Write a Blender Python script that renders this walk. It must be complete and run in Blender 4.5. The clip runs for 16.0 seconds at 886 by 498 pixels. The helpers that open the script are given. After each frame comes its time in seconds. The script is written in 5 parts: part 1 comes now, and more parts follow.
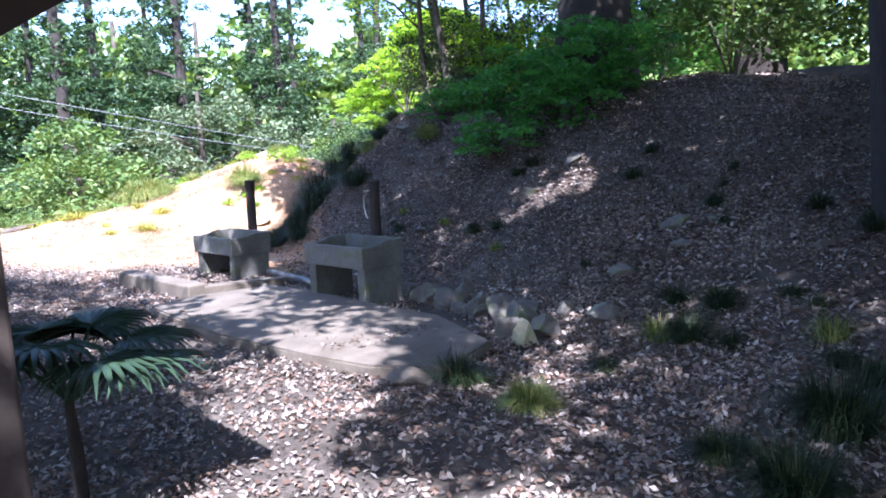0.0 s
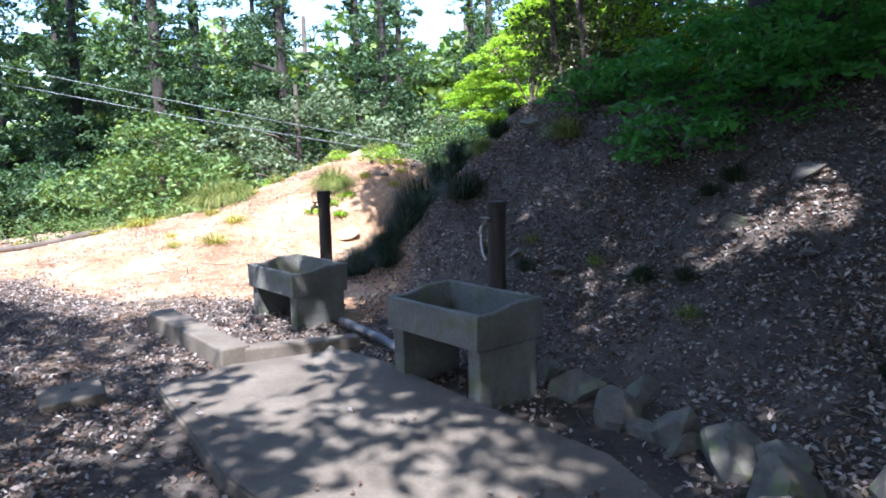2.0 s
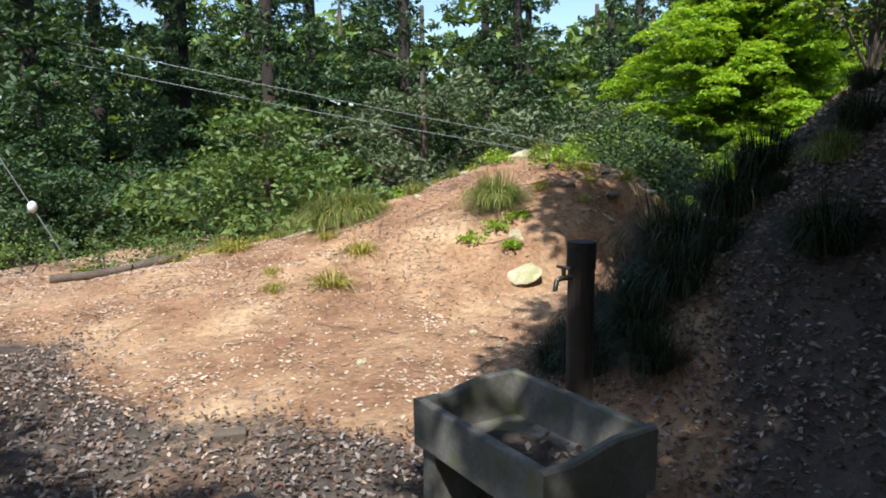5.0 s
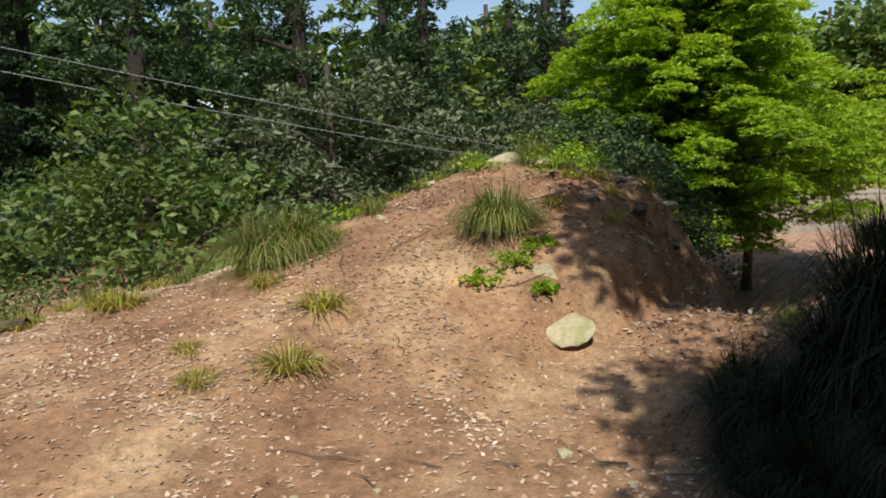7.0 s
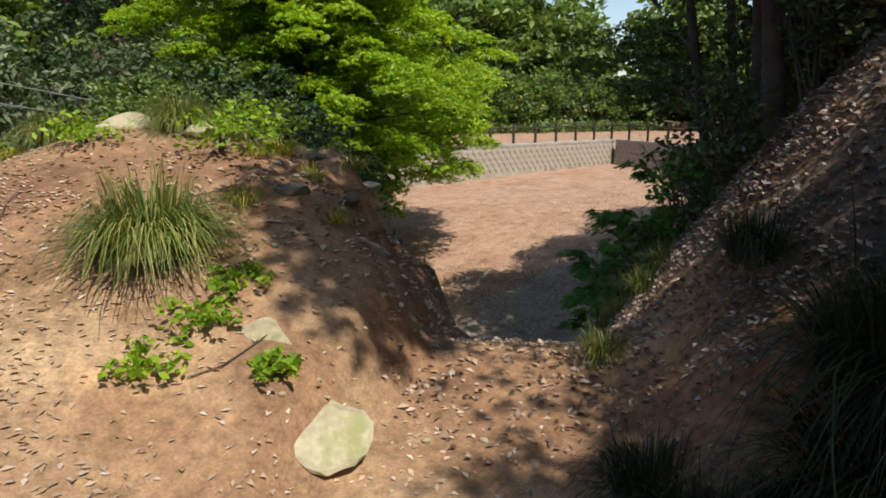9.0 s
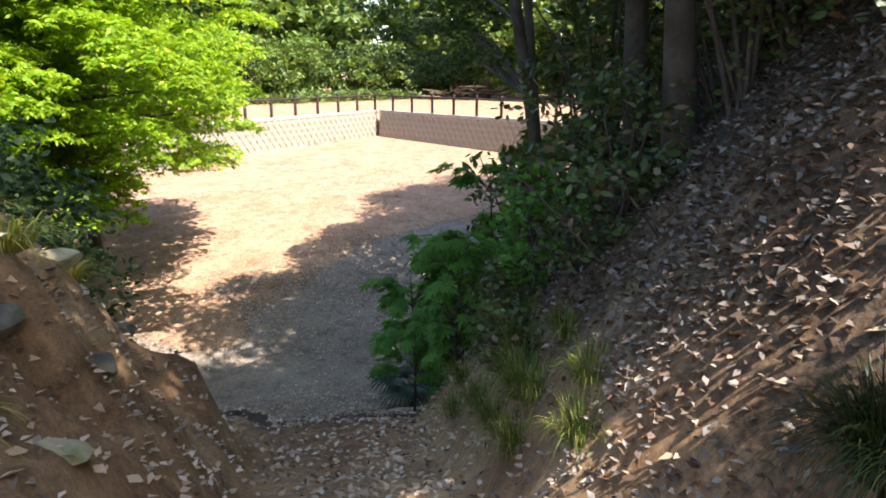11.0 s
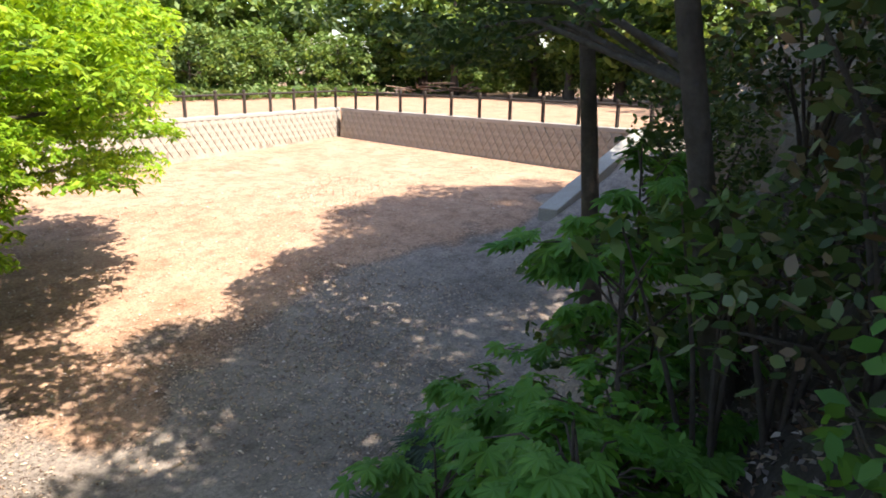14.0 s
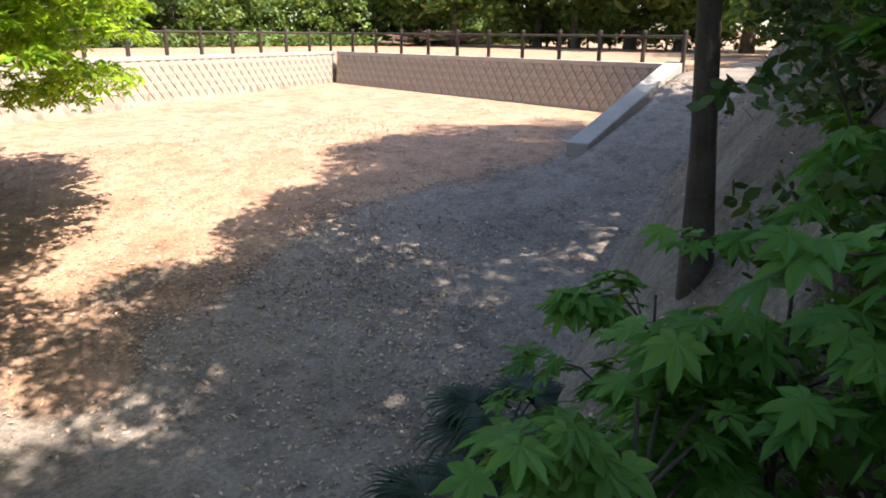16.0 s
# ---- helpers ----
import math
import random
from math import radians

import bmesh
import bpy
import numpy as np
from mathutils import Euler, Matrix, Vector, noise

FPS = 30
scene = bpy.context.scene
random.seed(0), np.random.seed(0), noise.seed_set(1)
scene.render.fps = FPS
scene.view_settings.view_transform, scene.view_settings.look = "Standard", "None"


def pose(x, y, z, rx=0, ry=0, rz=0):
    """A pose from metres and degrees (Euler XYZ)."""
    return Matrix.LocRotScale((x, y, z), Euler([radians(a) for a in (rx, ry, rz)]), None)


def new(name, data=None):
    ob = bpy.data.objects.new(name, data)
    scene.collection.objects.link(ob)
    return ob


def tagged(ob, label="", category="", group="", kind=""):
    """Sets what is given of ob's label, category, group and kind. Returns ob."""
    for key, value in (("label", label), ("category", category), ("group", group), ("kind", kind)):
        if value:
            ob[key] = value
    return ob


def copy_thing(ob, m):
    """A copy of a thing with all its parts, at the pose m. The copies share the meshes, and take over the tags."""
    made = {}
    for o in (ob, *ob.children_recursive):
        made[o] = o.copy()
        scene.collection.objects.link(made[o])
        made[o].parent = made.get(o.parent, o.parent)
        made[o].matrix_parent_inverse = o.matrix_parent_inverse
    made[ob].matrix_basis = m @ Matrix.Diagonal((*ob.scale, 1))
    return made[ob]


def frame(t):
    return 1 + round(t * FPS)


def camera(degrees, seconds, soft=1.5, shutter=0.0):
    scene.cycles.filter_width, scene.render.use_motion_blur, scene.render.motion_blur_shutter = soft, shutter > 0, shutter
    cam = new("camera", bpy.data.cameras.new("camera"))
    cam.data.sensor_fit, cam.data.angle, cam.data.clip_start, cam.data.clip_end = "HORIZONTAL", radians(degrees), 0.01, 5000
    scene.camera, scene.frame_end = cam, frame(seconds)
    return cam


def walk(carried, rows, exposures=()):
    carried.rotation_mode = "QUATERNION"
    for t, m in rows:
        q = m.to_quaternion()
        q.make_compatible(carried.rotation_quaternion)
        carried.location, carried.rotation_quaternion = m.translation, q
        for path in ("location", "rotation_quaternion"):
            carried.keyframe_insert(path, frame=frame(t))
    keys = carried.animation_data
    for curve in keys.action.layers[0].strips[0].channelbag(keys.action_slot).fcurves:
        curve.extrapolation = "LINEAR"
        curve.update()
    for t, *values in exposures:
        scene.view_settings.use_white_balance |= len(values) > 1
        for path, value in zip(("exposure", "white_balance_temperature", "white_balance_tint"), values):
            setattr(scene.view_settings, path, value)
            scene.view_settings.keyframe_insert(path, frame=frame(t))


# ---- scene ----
cam = camera(65.4, 16.0, soft=1.8)
METRES, EYE, TILT, LEAN, TURN = 22.0, 1.6, -8.0, 2.0, 0.0
ROWS = [
    (0.0, 0.0, 0.0, 0.0, 0.0, 0.0, -0.0),
    (0.5, -0.003, 0.0336, 0.0063, 2.07, -0.76, -0.38),
    (1.0, -0.008, 0.0659, 0.0118, 1.95, -1.13, -1.42),
    (1.5, -0.0102, 0.1011, 0.017, 3.88, -0.28, -1.38),
    (2.0, -0.0204, 0.1324, 0.0207, 8.37, -0.22, -1.94),
    (2.5, -0.0307, 0.1628, 0.023, 10.45, -0.34, -2.46),
    (3.0, -0.0451, 0.1908, 0.0272, 15.2, -0.92, -3.38),
    (3.5, -0.0615, 0.2171, 0.0323, 15.68, -1.05, -3.92),
    (4.0, -0.0776, 0.2475, 0.0367, 16.8, -0.83, -3.59),
    (6.5, -0.1792, 0.3861, 0.0545, 15.37, -0.35, -3.55),
    (7.0, -0.1991, 0.4139, 0.0573, 6.37, 0.24, -1.62),
    (7.5, -0.2138, 0.4463, 0.0597, -2.99, -1.06, -0.89),
    (8.0, -0.2245, 0.4771, 0.0641, -9.68, -2.25, -0.46),
    (8.5, -0.2295, 0.5059, 0.0702, -21.9, -2.61, 0.52),
    (9.0, -0.2242, 0.5369, 0.0781, -27.44, -3.62, 1.96),
    (9.5, -0.2176, 0.564, 0.0854, -32.12, -4.28, 3.58),
    (10.0, -0.2034, 0.5889, 0.0911, -38.55, -4.75, 4.43),
    (12.5, -0.1171, 0.6985, 0.1184, -51.0, -9.8, 4.1),
    (13.0, -0.0955, 0.7219, 0.1219, -49.44, -7.87, 3.92),
    (13.5, -0.078, 0.7481, 0.1208, -50.95, -8.38, 3.64),
    (14.0, -0.0579, 0.7712, 0.1179, -50.61, -7.89, 4.23),
    (14.5, -0.0471, 0.7917, 0.1098, -48.68, -8.69, 3.94),
    (15.0, -0.0333, 0.8106, 0.1014, -48.94, -9.83, 3.55),
    (15.5, -0.0207, 0.8306, 0.089, -49.82, -9.94, 3.69),
    (16.0, -0.0086, 0.8483, 0.0796, -51.25, -10.73, 4.46),
]

EXPOSURES = [(0.0, 2.35, 5200, 22), (1.5, 2.05, 5400, 17), (2.5, 1.7, 5300, 12), (3.0, 1.4, 5400, 11), (4.0, 1.1, 5650, 9), (6.5, -0.02, 6600, 10), (8.5, 0.0, 6700, 10), (9.2, 0.2, 6700, 9), (10.0, 0.88, 6700, 9), (12.5, 1.7, 6800, 13), (14.5, 1.35, 6800, 13), (16.0, 1.42, 6800, 13)]
walk(cam, [(t, pose(0, 0, EYE, TILT, LEAN, TURN) @ pose(METRES * x, METRES * y, METRES * z, 90 + pitch, roll, yaw)) for t, x, y, z, yaw, pitch, roll in ROWS], EXPOSURES)

# ---- world and sun ----
SUN_TO = Vector((0.05, -0.56, 0.83)).normalized()
world = bpy.data.worlds.new("sky")
scene.world = world
world.use_nodes = True
wn = world.node_tree.nodes
sky = wn.new("ShaderNodeTexSky")
sky.sky_type, sky.sun_disc = "NISHITA", False
sky.sun_elevation = math.asin(SUN_TO.z)
sky.sun_rotation = math.atan2(SUN_TO.x, SUN_TO.y)
wn["Background"].inputs["Strength"].default_value = 0.15
world.node_tree.links.new(sky.outputs["Color"], wn["Background"].inputs["Color"])
sun = new("sun", bpy.data.lights.new("sun", "SUN"))
sun.data.energy, sun.data.angle, sun.data.color = 5.0, radians(0.53), (1.0, 0.95, 0.86)
sun.rotation_euler = (-SUN_TO).to_track_quat("-Z", "Y").to_euler()

rng = np.random.default_rng(7)


# ---- materials ----
def material(name):
    m = bpy.data.materials.new(name)
    m.use_nodes = True
    return m, m.node_tree.nodes, m.node_tree.links, m.node_tree.nodes["Principled BSDF"]


def ramp(nodes, stops):
    r = nodes.new("ShaderNodeValToRGB")
    el = r.color_ramp.elements
    while len(el) < len(stops):
        el.new(0.5)
    for e, (p, c) in zip(el, stops):
        e.position, e.color = p, (*c, 1)
    return r


def noise_node(nodes, links, scale, detail=5, rough=0.6, coords="Object"):
    tc = nodes.new("ShaderNodeTexCoord")
    n = nodes.new("ShaderNodeTexNoise")
    n.inputs["Scale"].default_value, n.inputs["Detail"].default_value, n.inputs["Roughness"].default_value = scale, detail, rough
    links.new(tc.outputs[coords], n.inputs["Vector"])
    return n


def add_bump(nodes, links, bsdf, height, strength, distance):
    b = nodes.new("ShaderNodeBump")
    b.inputs["Strength"].default_value, b.inputs["Distance"].default_value = strength, distance
    links.new(height, b.inputs["Height"])
    links.new(b.outputs["Normal"], bsdf.inputs["Normal"])


def mix_colour(nodes, links, fac, a, b, mode="MIX"):
    m = nodes.new("ShaderNodeMix")
    m.data_type, m.blend_type = "RGBA", mode
    for sock, v in ((m.inputs[0], fac), (m.inputs[6], a), (m.inputs[7], b)):
        if isinstance(v, (int, float)):
            sock.default_value = v
        elif isinstance(v, tuple):
            sock.default_value = (*v, 1)
        else:
            links.new(v, sock)
    return m.outputs[2]


def surface(name, stops, scale, fine, rough=0.85, bump=0.4, dist=0.01, metal=0.0, stain=None):
    """Two-scale mottled surface, with stains of their own colour."""
    m, nodes, links, bsdf = material(name)
    big = noise_node(nodes, links, scale)
    small = noise_node(nodes, links, fine, 6, 0.7)
    r = ramp(nodes, stops)
    links.new(big.outputs["Fac"], r.inputs["Fac"])
    g = ramp(nodes, [(0.25, (0.72, 0.72, 0.72)), (0.75, (1.2, 1.2, 1.2))])
    links.new(small.outputs["Fac"], g.inputs["Fac"])
    col = mix_colour(nodes, links, 1.0, r.outputs["Color"], g.outputs["Color"], "MULTIPLY")
    if stain:
        sn = noise_node(nodes, links, scale * 2.3, 4, 0.55)
        sr = ramp(nodes, [(0.52, (0, 0, 0)), (0.66, (1, 1, 1))])
        links.new(sn.outputs["Fac"], sr.inputs["Fac"])
        col = mix_colour(nodes, links, sr.outputs["Color"], col, stain)
    links.new(col, bsdf.inputs["Base Color"])
    bsdf.inputs["Roughness"].default_value, bsdf.inputs["Metallic"].default_value = rough, metal
    add_bump(nodes, links, bsdf, small.outputs["Fac"], bump, dist)
    return m


def leafy(name, stops, translucent=0.35, rough=0.45, tint=None):
    """Leaves that vary one by one and let some light through."""
    m, nodes, links, bsdf = material(name)
    geo = nodes.new("ShaderNodeNewGeometry")
    r = ramp(nodes, stops)
    links.new(geo.outputs["Random Per Island"], r.inputs["Fac"])
    big = noise_node(nodes, links, 0.9, 3)
    g = ramp(nodes, [(0.3, (0.7, 0.7, 0.7)), (0.7, (1.25, 1.25, 1.25))])
    links.new(big.outputs["Fac"], g.inputs["Fac"])
    col = mix_colour(nodes, links, 1.0, r.outputs["Color"], g.outputs["Color"], "MULTIPLY")
    links.new(col, bsdf.inputs["Base Color"])
    bsdf.inputs["Roughness"].default_value = rough
    bsdf.inputs["Specular IOR Level"].default_value = 0.25
    if translucent:
        t = nodes.new("ShaderNodeBsdfTranslucent")
        tc = mix_colour(nodes, links, 1.0, col, tint or (1.35, 1.25, 0.6), "MULTIPLY")
        links.new(tc, t.inputs["Color"])
        mx = nodes.new("ShaderNodeMixShader")
        mx.inputs[0].default_value = translucent
        links.new(bsdf.outputs[0], mx.inputs[1])
        links.new(t.outputs[0], mx.inputs[2])
        links.new(mx.outputs[0], nodes["Material Output"].inputs["Surface"])
    return m


def ground_material():
    """Soil, leaf mould, gravel and sand, laid out by the ground's own zones."""
    m, nodes, links, bsdf = material("ground_soil")
    big = noise_node(nodes, links, 0.8)
    fine = noise_node(nodes, links, 14.0, 8, 0.75)
    grit = noise_node(nodes, links, 60.0, 4, 0.7)

    def tone(stops, src=big):
        r = ramp(nodes, stops)
        links.new(src.outputs["Fac"], r.inputs["Fac"])
        return r.outputs["Color"]

    mould = tone([(0.3, (0.06, 0.048, 0.040)), (0.7, (0.12, 0.10, 0.085))])
    soil = tone([(0.3, (0.24, 0.130, 0.078)), (0.5, (0.34, 0.205, 0.120)), (0.72, (0.53, 0.37, 0.225))])
    gravel = tone([(0.3, (0.24, 0.20, 0.17)), (0.7, (0.36, 0.305, 0.262))])
    sand = tone([(0.3, (0.36, 0.215, 0.14)), (0.7, (0.48, 0.315, 0.22))])
    col = mould
    for zone, tint in (("soil", soil), ("gravel", gravel), ("sand", sand)):
        a = nodes.new("ShaderNodeAttribute")
        a.attribute_name = zone
        edge = nodes.new("ShaderNodeMath")
        edge.operation = "MULTIPLY_ADD"
        links.new(fine.outputs["Fac"], edge.inputs[0])
        edge.inputs[1].default_value = 0.7
        links.new(a.outputs["Fac"], edge.inputs[2])
        sh = ramp(nodes, [(0.7, (0, 0, 0)), (1.0, (1, 1, 1))])
        links.new(edge.outputs[0], sh.inputs["Fac"])
        col = mix_colour(nodes, links, sh.outputs["Color"], col, tint)
    g = ramp(nodes, [(0.3, (0.52, 0.52, 0.52)), (0.55, (1.0, 1.0, 1.0)), (0.75, (1.4, 1.37, 1.3))])
    links.new(fine.outputs["Fac"], g.inputs["Fac"])
    col = mix_colour(nodes, links, 1.0, col, g.outputs["Color"], "MULTIPLY")
    mid = noise_node(nodes, links, 2.6, 6, 0.68)
    g3 = ramp(nodes, [(0.3, (0.62, 0.60, 0.58)), (0.5, (1.0, 1.0, 1.0)), (0.64, (1.12, 1.11, 1.08)), (0.74, (1.42, 1.40, 1.30))])
    links.new(mid.outputs["Fac"], g3.inputs["Fac"])
    col = mix_colour(nodes, links, 1.0, col, g3.outputs["Color"], "MULTIPLY")
    g2 = ramp(nodes, [(0.3, (0.75, 0.75, 0.75)), (0.7, (1.2, 1.2, 1.2))])
    links.new(grit.outputs["Fac"], g2.inputs["Fac"])
    col = mix_colour(nodes, links, 1.0, col, g2.outputs["Color"], "MULTIPLY")
    links.new(col, bsdf.inputs["Base Color"])
    bsdf.inputs["Roughness"].default_value = 0.95
    bsdf.inputs["Specular IOR Level"].default_value = 0.15
    add_bump(nodes, links, bsdf, fine.outputs["Fac"], 0.6, 0.03)
    return m


M_GROUND = ground_material()
M_CONCRETE = surface("weathered_concrete", [(0.3, (0.095, 0.09, 0.078)), (0.7, (0.18, 0.172, 0.152))], 2.2, 35, 0.9, 0.35, 0.006, stain=(0.11, 0.115, 0.065))
M_SLAB = surface("slab_concrete", [(0.3, (0.088, 0.068, 0.05)), (0.7, (0.175, 0.143, 0.11))], 1.6, 40, 0.92, 0.5, 0.008, stain=(0.10, 0.078, 0.058))
M_WALLSTONE = surface("wall_block", [(0.3, (0.28, 0.24, 0.19)), (0.7, (0.43, 0.385, 0.32))], 0.9, 12, 0.9, 0.6, 0.03, stain=(0.20, 0.165, 0.125))
M_COPING = surface("coping_concrete", [(0.3, (0.30, 0.28, 0.245)), (0.7, (0.42, 0.40, 0.36))], 1.0, 25, 0.9, 0.3, 0.006)
M_WOOD_DARK = surface("dark_timber", [(0.3, (0.022, 0.016, 0.012)), (0.7, (0.05, 0.034, 0.025))], 3.0, 30, 0.75, 0.4, 0.005)
M_WOOD_PALE = surface("bleached_wood", [(0.3, (0.20, 0.175, 0.145)), (0.7, (0.31, 0.28, 0.24))], 3.0, 30, 0.85, 0.4, 0.006)
M_CUTWOOD = surface("cut_wood", [(0.3, (0.20, 0.125, 0.085)), (0.7, (0.33, 0.225, 0.165))], 3.0, 30, 0.9, 0.4, 0.01)
M_BARK = surface("bark", [(0.3, (0.07, 0.052, 0.04)), (0.7, (0.16, 0.125, 0.10))], 3.0, 22, 0.95, 0.9, 0.03)
M_BARK_DARK = surface("dark_bark", [(0.3, (0.022, 0.017, 0.014)), (0.7, (0.055, 0.042, 0.034))], 2.0, 16, 0.95, 0.9, 0.04)
M_ROCK = surface("rock", [(0.3, (0.09, 0.078, 0.066)), (0.7, (0.18, 0.158, 0.135))], 3.0, 20, 0.9, 0.6, 0.02, stain=(0.13, 0.14, 0.07))
M_ROCK_PALE = surface("pale_rock", [(0.3, (0.38, 0.33, 0.21)), (0.7, (0.50, 0.45, 0.31))], 3.0, 20, 0.9, 0.5, 0.015, stain=(0.30, 0.30, 0.14))
M_METAL = surface("dull_brass", [(0.3, (0.22, 0.19, 0.14)), (0.7, (0.34, 0.30, 0.24))], 20, 90, 0.4, 0.1, 0.001, metal=0.9)
M_PVC = surface("grey_pipe", [(0.3, (0.075, 0.072, 0.072)), (0.7, (0.13, 0.127, 0.125))], 8, 60, 0.5, 0.1, 0.001)
M_WHITE = surface("white_plastic", [(0.3, (0.66, 0.66, 0.64)), (0.7, (0.78, 0.78, 0.77))], 8, 60, 0.5, 0.05, 0.001)
M_CABLE = surface("cable_sheath", [(0.3, (0.17, 0.175, 0.18)), (0.7, (0.25, 0.255, 0.26))], 4, 50, 0.4, 0.05, 0.001)
M_MAPLE = leafy("maple_leaf", [(0.0, (0.13, 0.26, 0.02)), (0.5, (0.23, 0.39, 0.03)), (1.0, (0.38, 0.52, 0.05))], 0.44, tint=(1.5, 1.3, 0.5))
M_CEDAR = leafy("cedar_leaf", [(0.0, (0.022, 0.05, 0.02)), (0.6, (0.05, 0.095, 0.038)), (1.0, (0.125, 0.185, 0.08))], 0.3)
M_BROAD = leafy("broad_leaf", [(0.0, (0.04, 0.08, 0.026)), (0.6, (0.09, 0.145, 0.048)), (1.0, (0.18, 0.235, 0.09))], 0.3, 0.5)
M_LIGHT = leafy("light_leaf", [(0.0, (0.06, 0.12, 0.03)), (0.6, (0.12, 0.19, 0.05)), (1.0, (0.22, 0.28, 0.10))], 0.35, 0.55)
M_FERN = leafy("fern_leaf", [(0.0, (0.05, 0.17, 0.04)), (1.0, (0.11, 0.30, 0.065))], 0.5)
M_SAPLING = leafy("sapling_leaf", [(0.0, (0.09, 0.25, 0.05)), (1.0, (0.19, 0.40, 0.09))], 0.5)
M_IVY = leafy("ivy_leaf", [(0.0, (0.044, 0.072, 0.025)), (0.55, (0.095, 0.142, 0.045)), (0.8, (0.18, 0.21, 0.09)), (0.9, (0.20, 0.12, 0.075)), (1.0, (0.32, 0.26, 0.19))], 0.2, 0.4)
M_GRASS = leafy("sedge_blade", [(0.0, (0.07, 0.115, 0.025)), (0.55, (0.15, 0.20, 0.045)), (0.8, (0.29, 0.29, 0.09)), (1.0, (0.48, 0.39, 0.18))], 0.3)
M_GREYGREEN = leafy("grey_green_leaf", [(0.0, (0.05, 0.08, 0.04)), (0.6, (0.105, 0.145, 0.072)), (1.0, (0.21, 0.245, 0.14))], 0.25, 0.45)
M_WOODS = leafy("woodland_leaf", [(0.0, (0.07, 0.13, 0.03)), (0.6, (0.14, 0.22, 0.05)), (1.0, (0.27, 0.34, 0.10))], 0.35, 0.5)
# sedge with the bank's deep shade put into its near-black blade colour
M_SEDGE_SHADED = leafy("shade_toned_sedge_blade", [(0.0, (0.008, 0.018, 0.007)), (0.8, (0.021, 0.038, 0.013)), (1.0, (0.075, 0.08, 0.035))], 0.15)
M_GRASS_PALE = leafy("yellowed_blade", [(0.0, (0.14, 0.19, 0.03)), (0.5, (0.30, 0.30, 0.05)), (1.0, (0.50, 0.40, 0.12))], 0.3)
M_DRY = leafy("fallen_leaf", [(0.0, (0.10, 0.055, 0.038)), (0.3, (0.19, 0.12, 0.085)), (0.55, (0.19, 0.155, 0.135)), (0.8, (0.29, 0.24, 0.215)), (1.0, (0.42, 0.37, 0.34))], 0.2, 0.7, (1.1, 1.0, 0.85))
M_DRY_GREY = leafy("grey_fallen_leaf", [(0.0, (0.10, 0.068, 0.05)), (0.5, (0.20, 0.15, 0.12)), (1.0, (0.40, 0.335, 0.285))], 0.0, 0.7)
M_DRY_TAN = leafy("tan_fallen_leaf", [(0.0, (0.42, 0.29, 0.19)), (0.6, (0.50, 0.36, 0.26)), (0.9, (0.60, 0.47, 0.37)), (1.0, (0.68, 0.58, 0.48))], 0.0, 0.7)
M_PALM = leafy("palm_leaf", [(0.0, (0.018, 0.036, 0.02)), (1.0, (0.042, 0.072, 0.04))], 0.2, 0.5)


# ---- helpers of this scene ----
def mesh_data(name, verts, faces, mat, smooth=False):
    """A mesh from numpy arrays; faces is an (n, k) array."""
    verts, faces = np.asarray(verts, float), np.asarray(faces, int)
    me = bpy.data.meshes.new(name)
    n, k = faces.shape
    me.vertices.add(len(verts))
    me.vertices.foreach_set("co", verts.ravel())
    me.loops.add(n * k)
    me.loops.foreach_set("vertex_index", faces.ravel())
    me.polygons.add(n)
    me.polygons.foreach_set("loop_start", np.arange(0, n * k, k))
    me.polygons.foreach_set("loop_total", np.full(n, k))
    me.update(calc_edges=True)
    me.validate()
    if mat:
        me.materials.append(mat)
    if smooth:
        me.polygons.foreach_set("use_smooth", np.ones(n, bool))
    return me


def part(name, bm, mat, parent=None, label="", smooth=False):
    me = bpy.data.meshes.new(name)
    bm.to_mesh(me)
    bm.free()
    me.materials.append(mat)
    if smooth:
        for p in me.polygons:
            p.use_smooth = True
    return hang(name, me, parent, label)


def hang(name, me, parent=None, label=""):
    ob = new(name, me)
    if parent:
        ob.parent = parent
    if label:
        tagged(ob, label)
    return ob


def thing(name, m, label, category, group="", kind=""):
    e = new(name)
    e.empty_display_size = 0.2
    e.matrix_world = m
    return tagged(e, label, category, group, kind)


def box(bm, x0, x1, y0, y1, z0, z1, bevel=0.0):
    r = bmesh.ops.create_cube(bm, size=1.0, matrix=Matrix.Translation(((x0 + x1) / 2, (y0 + y1) / 2, (z0 + z1) / 2)) @ Matrix.Diagonal((x1 - x0, y1 - y0, z1 - z0, 1)))
    if bevel:
        es = list({e for v in r["verts"] for e in v.link_edges})
        bmesh.ops.bevel(bm, geom=es, offset=bevel, segments=2, affect="EDGES", profile=0.5)


def tube(points, radii, sides=8):
    """Verts and quads of a bent, tapering round limb."""
    pts = [Vector(p) for p in points]
    vs, fs = [], []
    up = Vector((0.31, 0.17, 0.93))
    for i, p in enumerate(pts):
        d = (pts[min(i + 1, len(pts) - 1)] - pts[max(i - 1, 0)]).normalized()
        a = d.cross(up if abs(d.dot(up)) < 0.95 else Vector((1, 0, 0))).normalized()
        b = d.cross(a)
        for k in range(sides):
            w = 2 * math.pi * k / sides
            vs.append(p + (a * math.cos(w) + b * math.sin(w)) * radii[i])
    for i in range(len(pts) - 1):
        for k in range(sides):
            fs.append((i * sides + k, i * sides + (k + 1) % sides, (i + 1) * sides + (k + 1) % sides, (i + 1) * sides + k))
    return [tuple(v) for v in vs], fs


def join(bits):
    vs, fs = [], []
    for v, f in bits:
        o = len(vs)
        vs += list(v)
        fs += [tuple(i + o for i in q) for q in f]
    return vs, fs


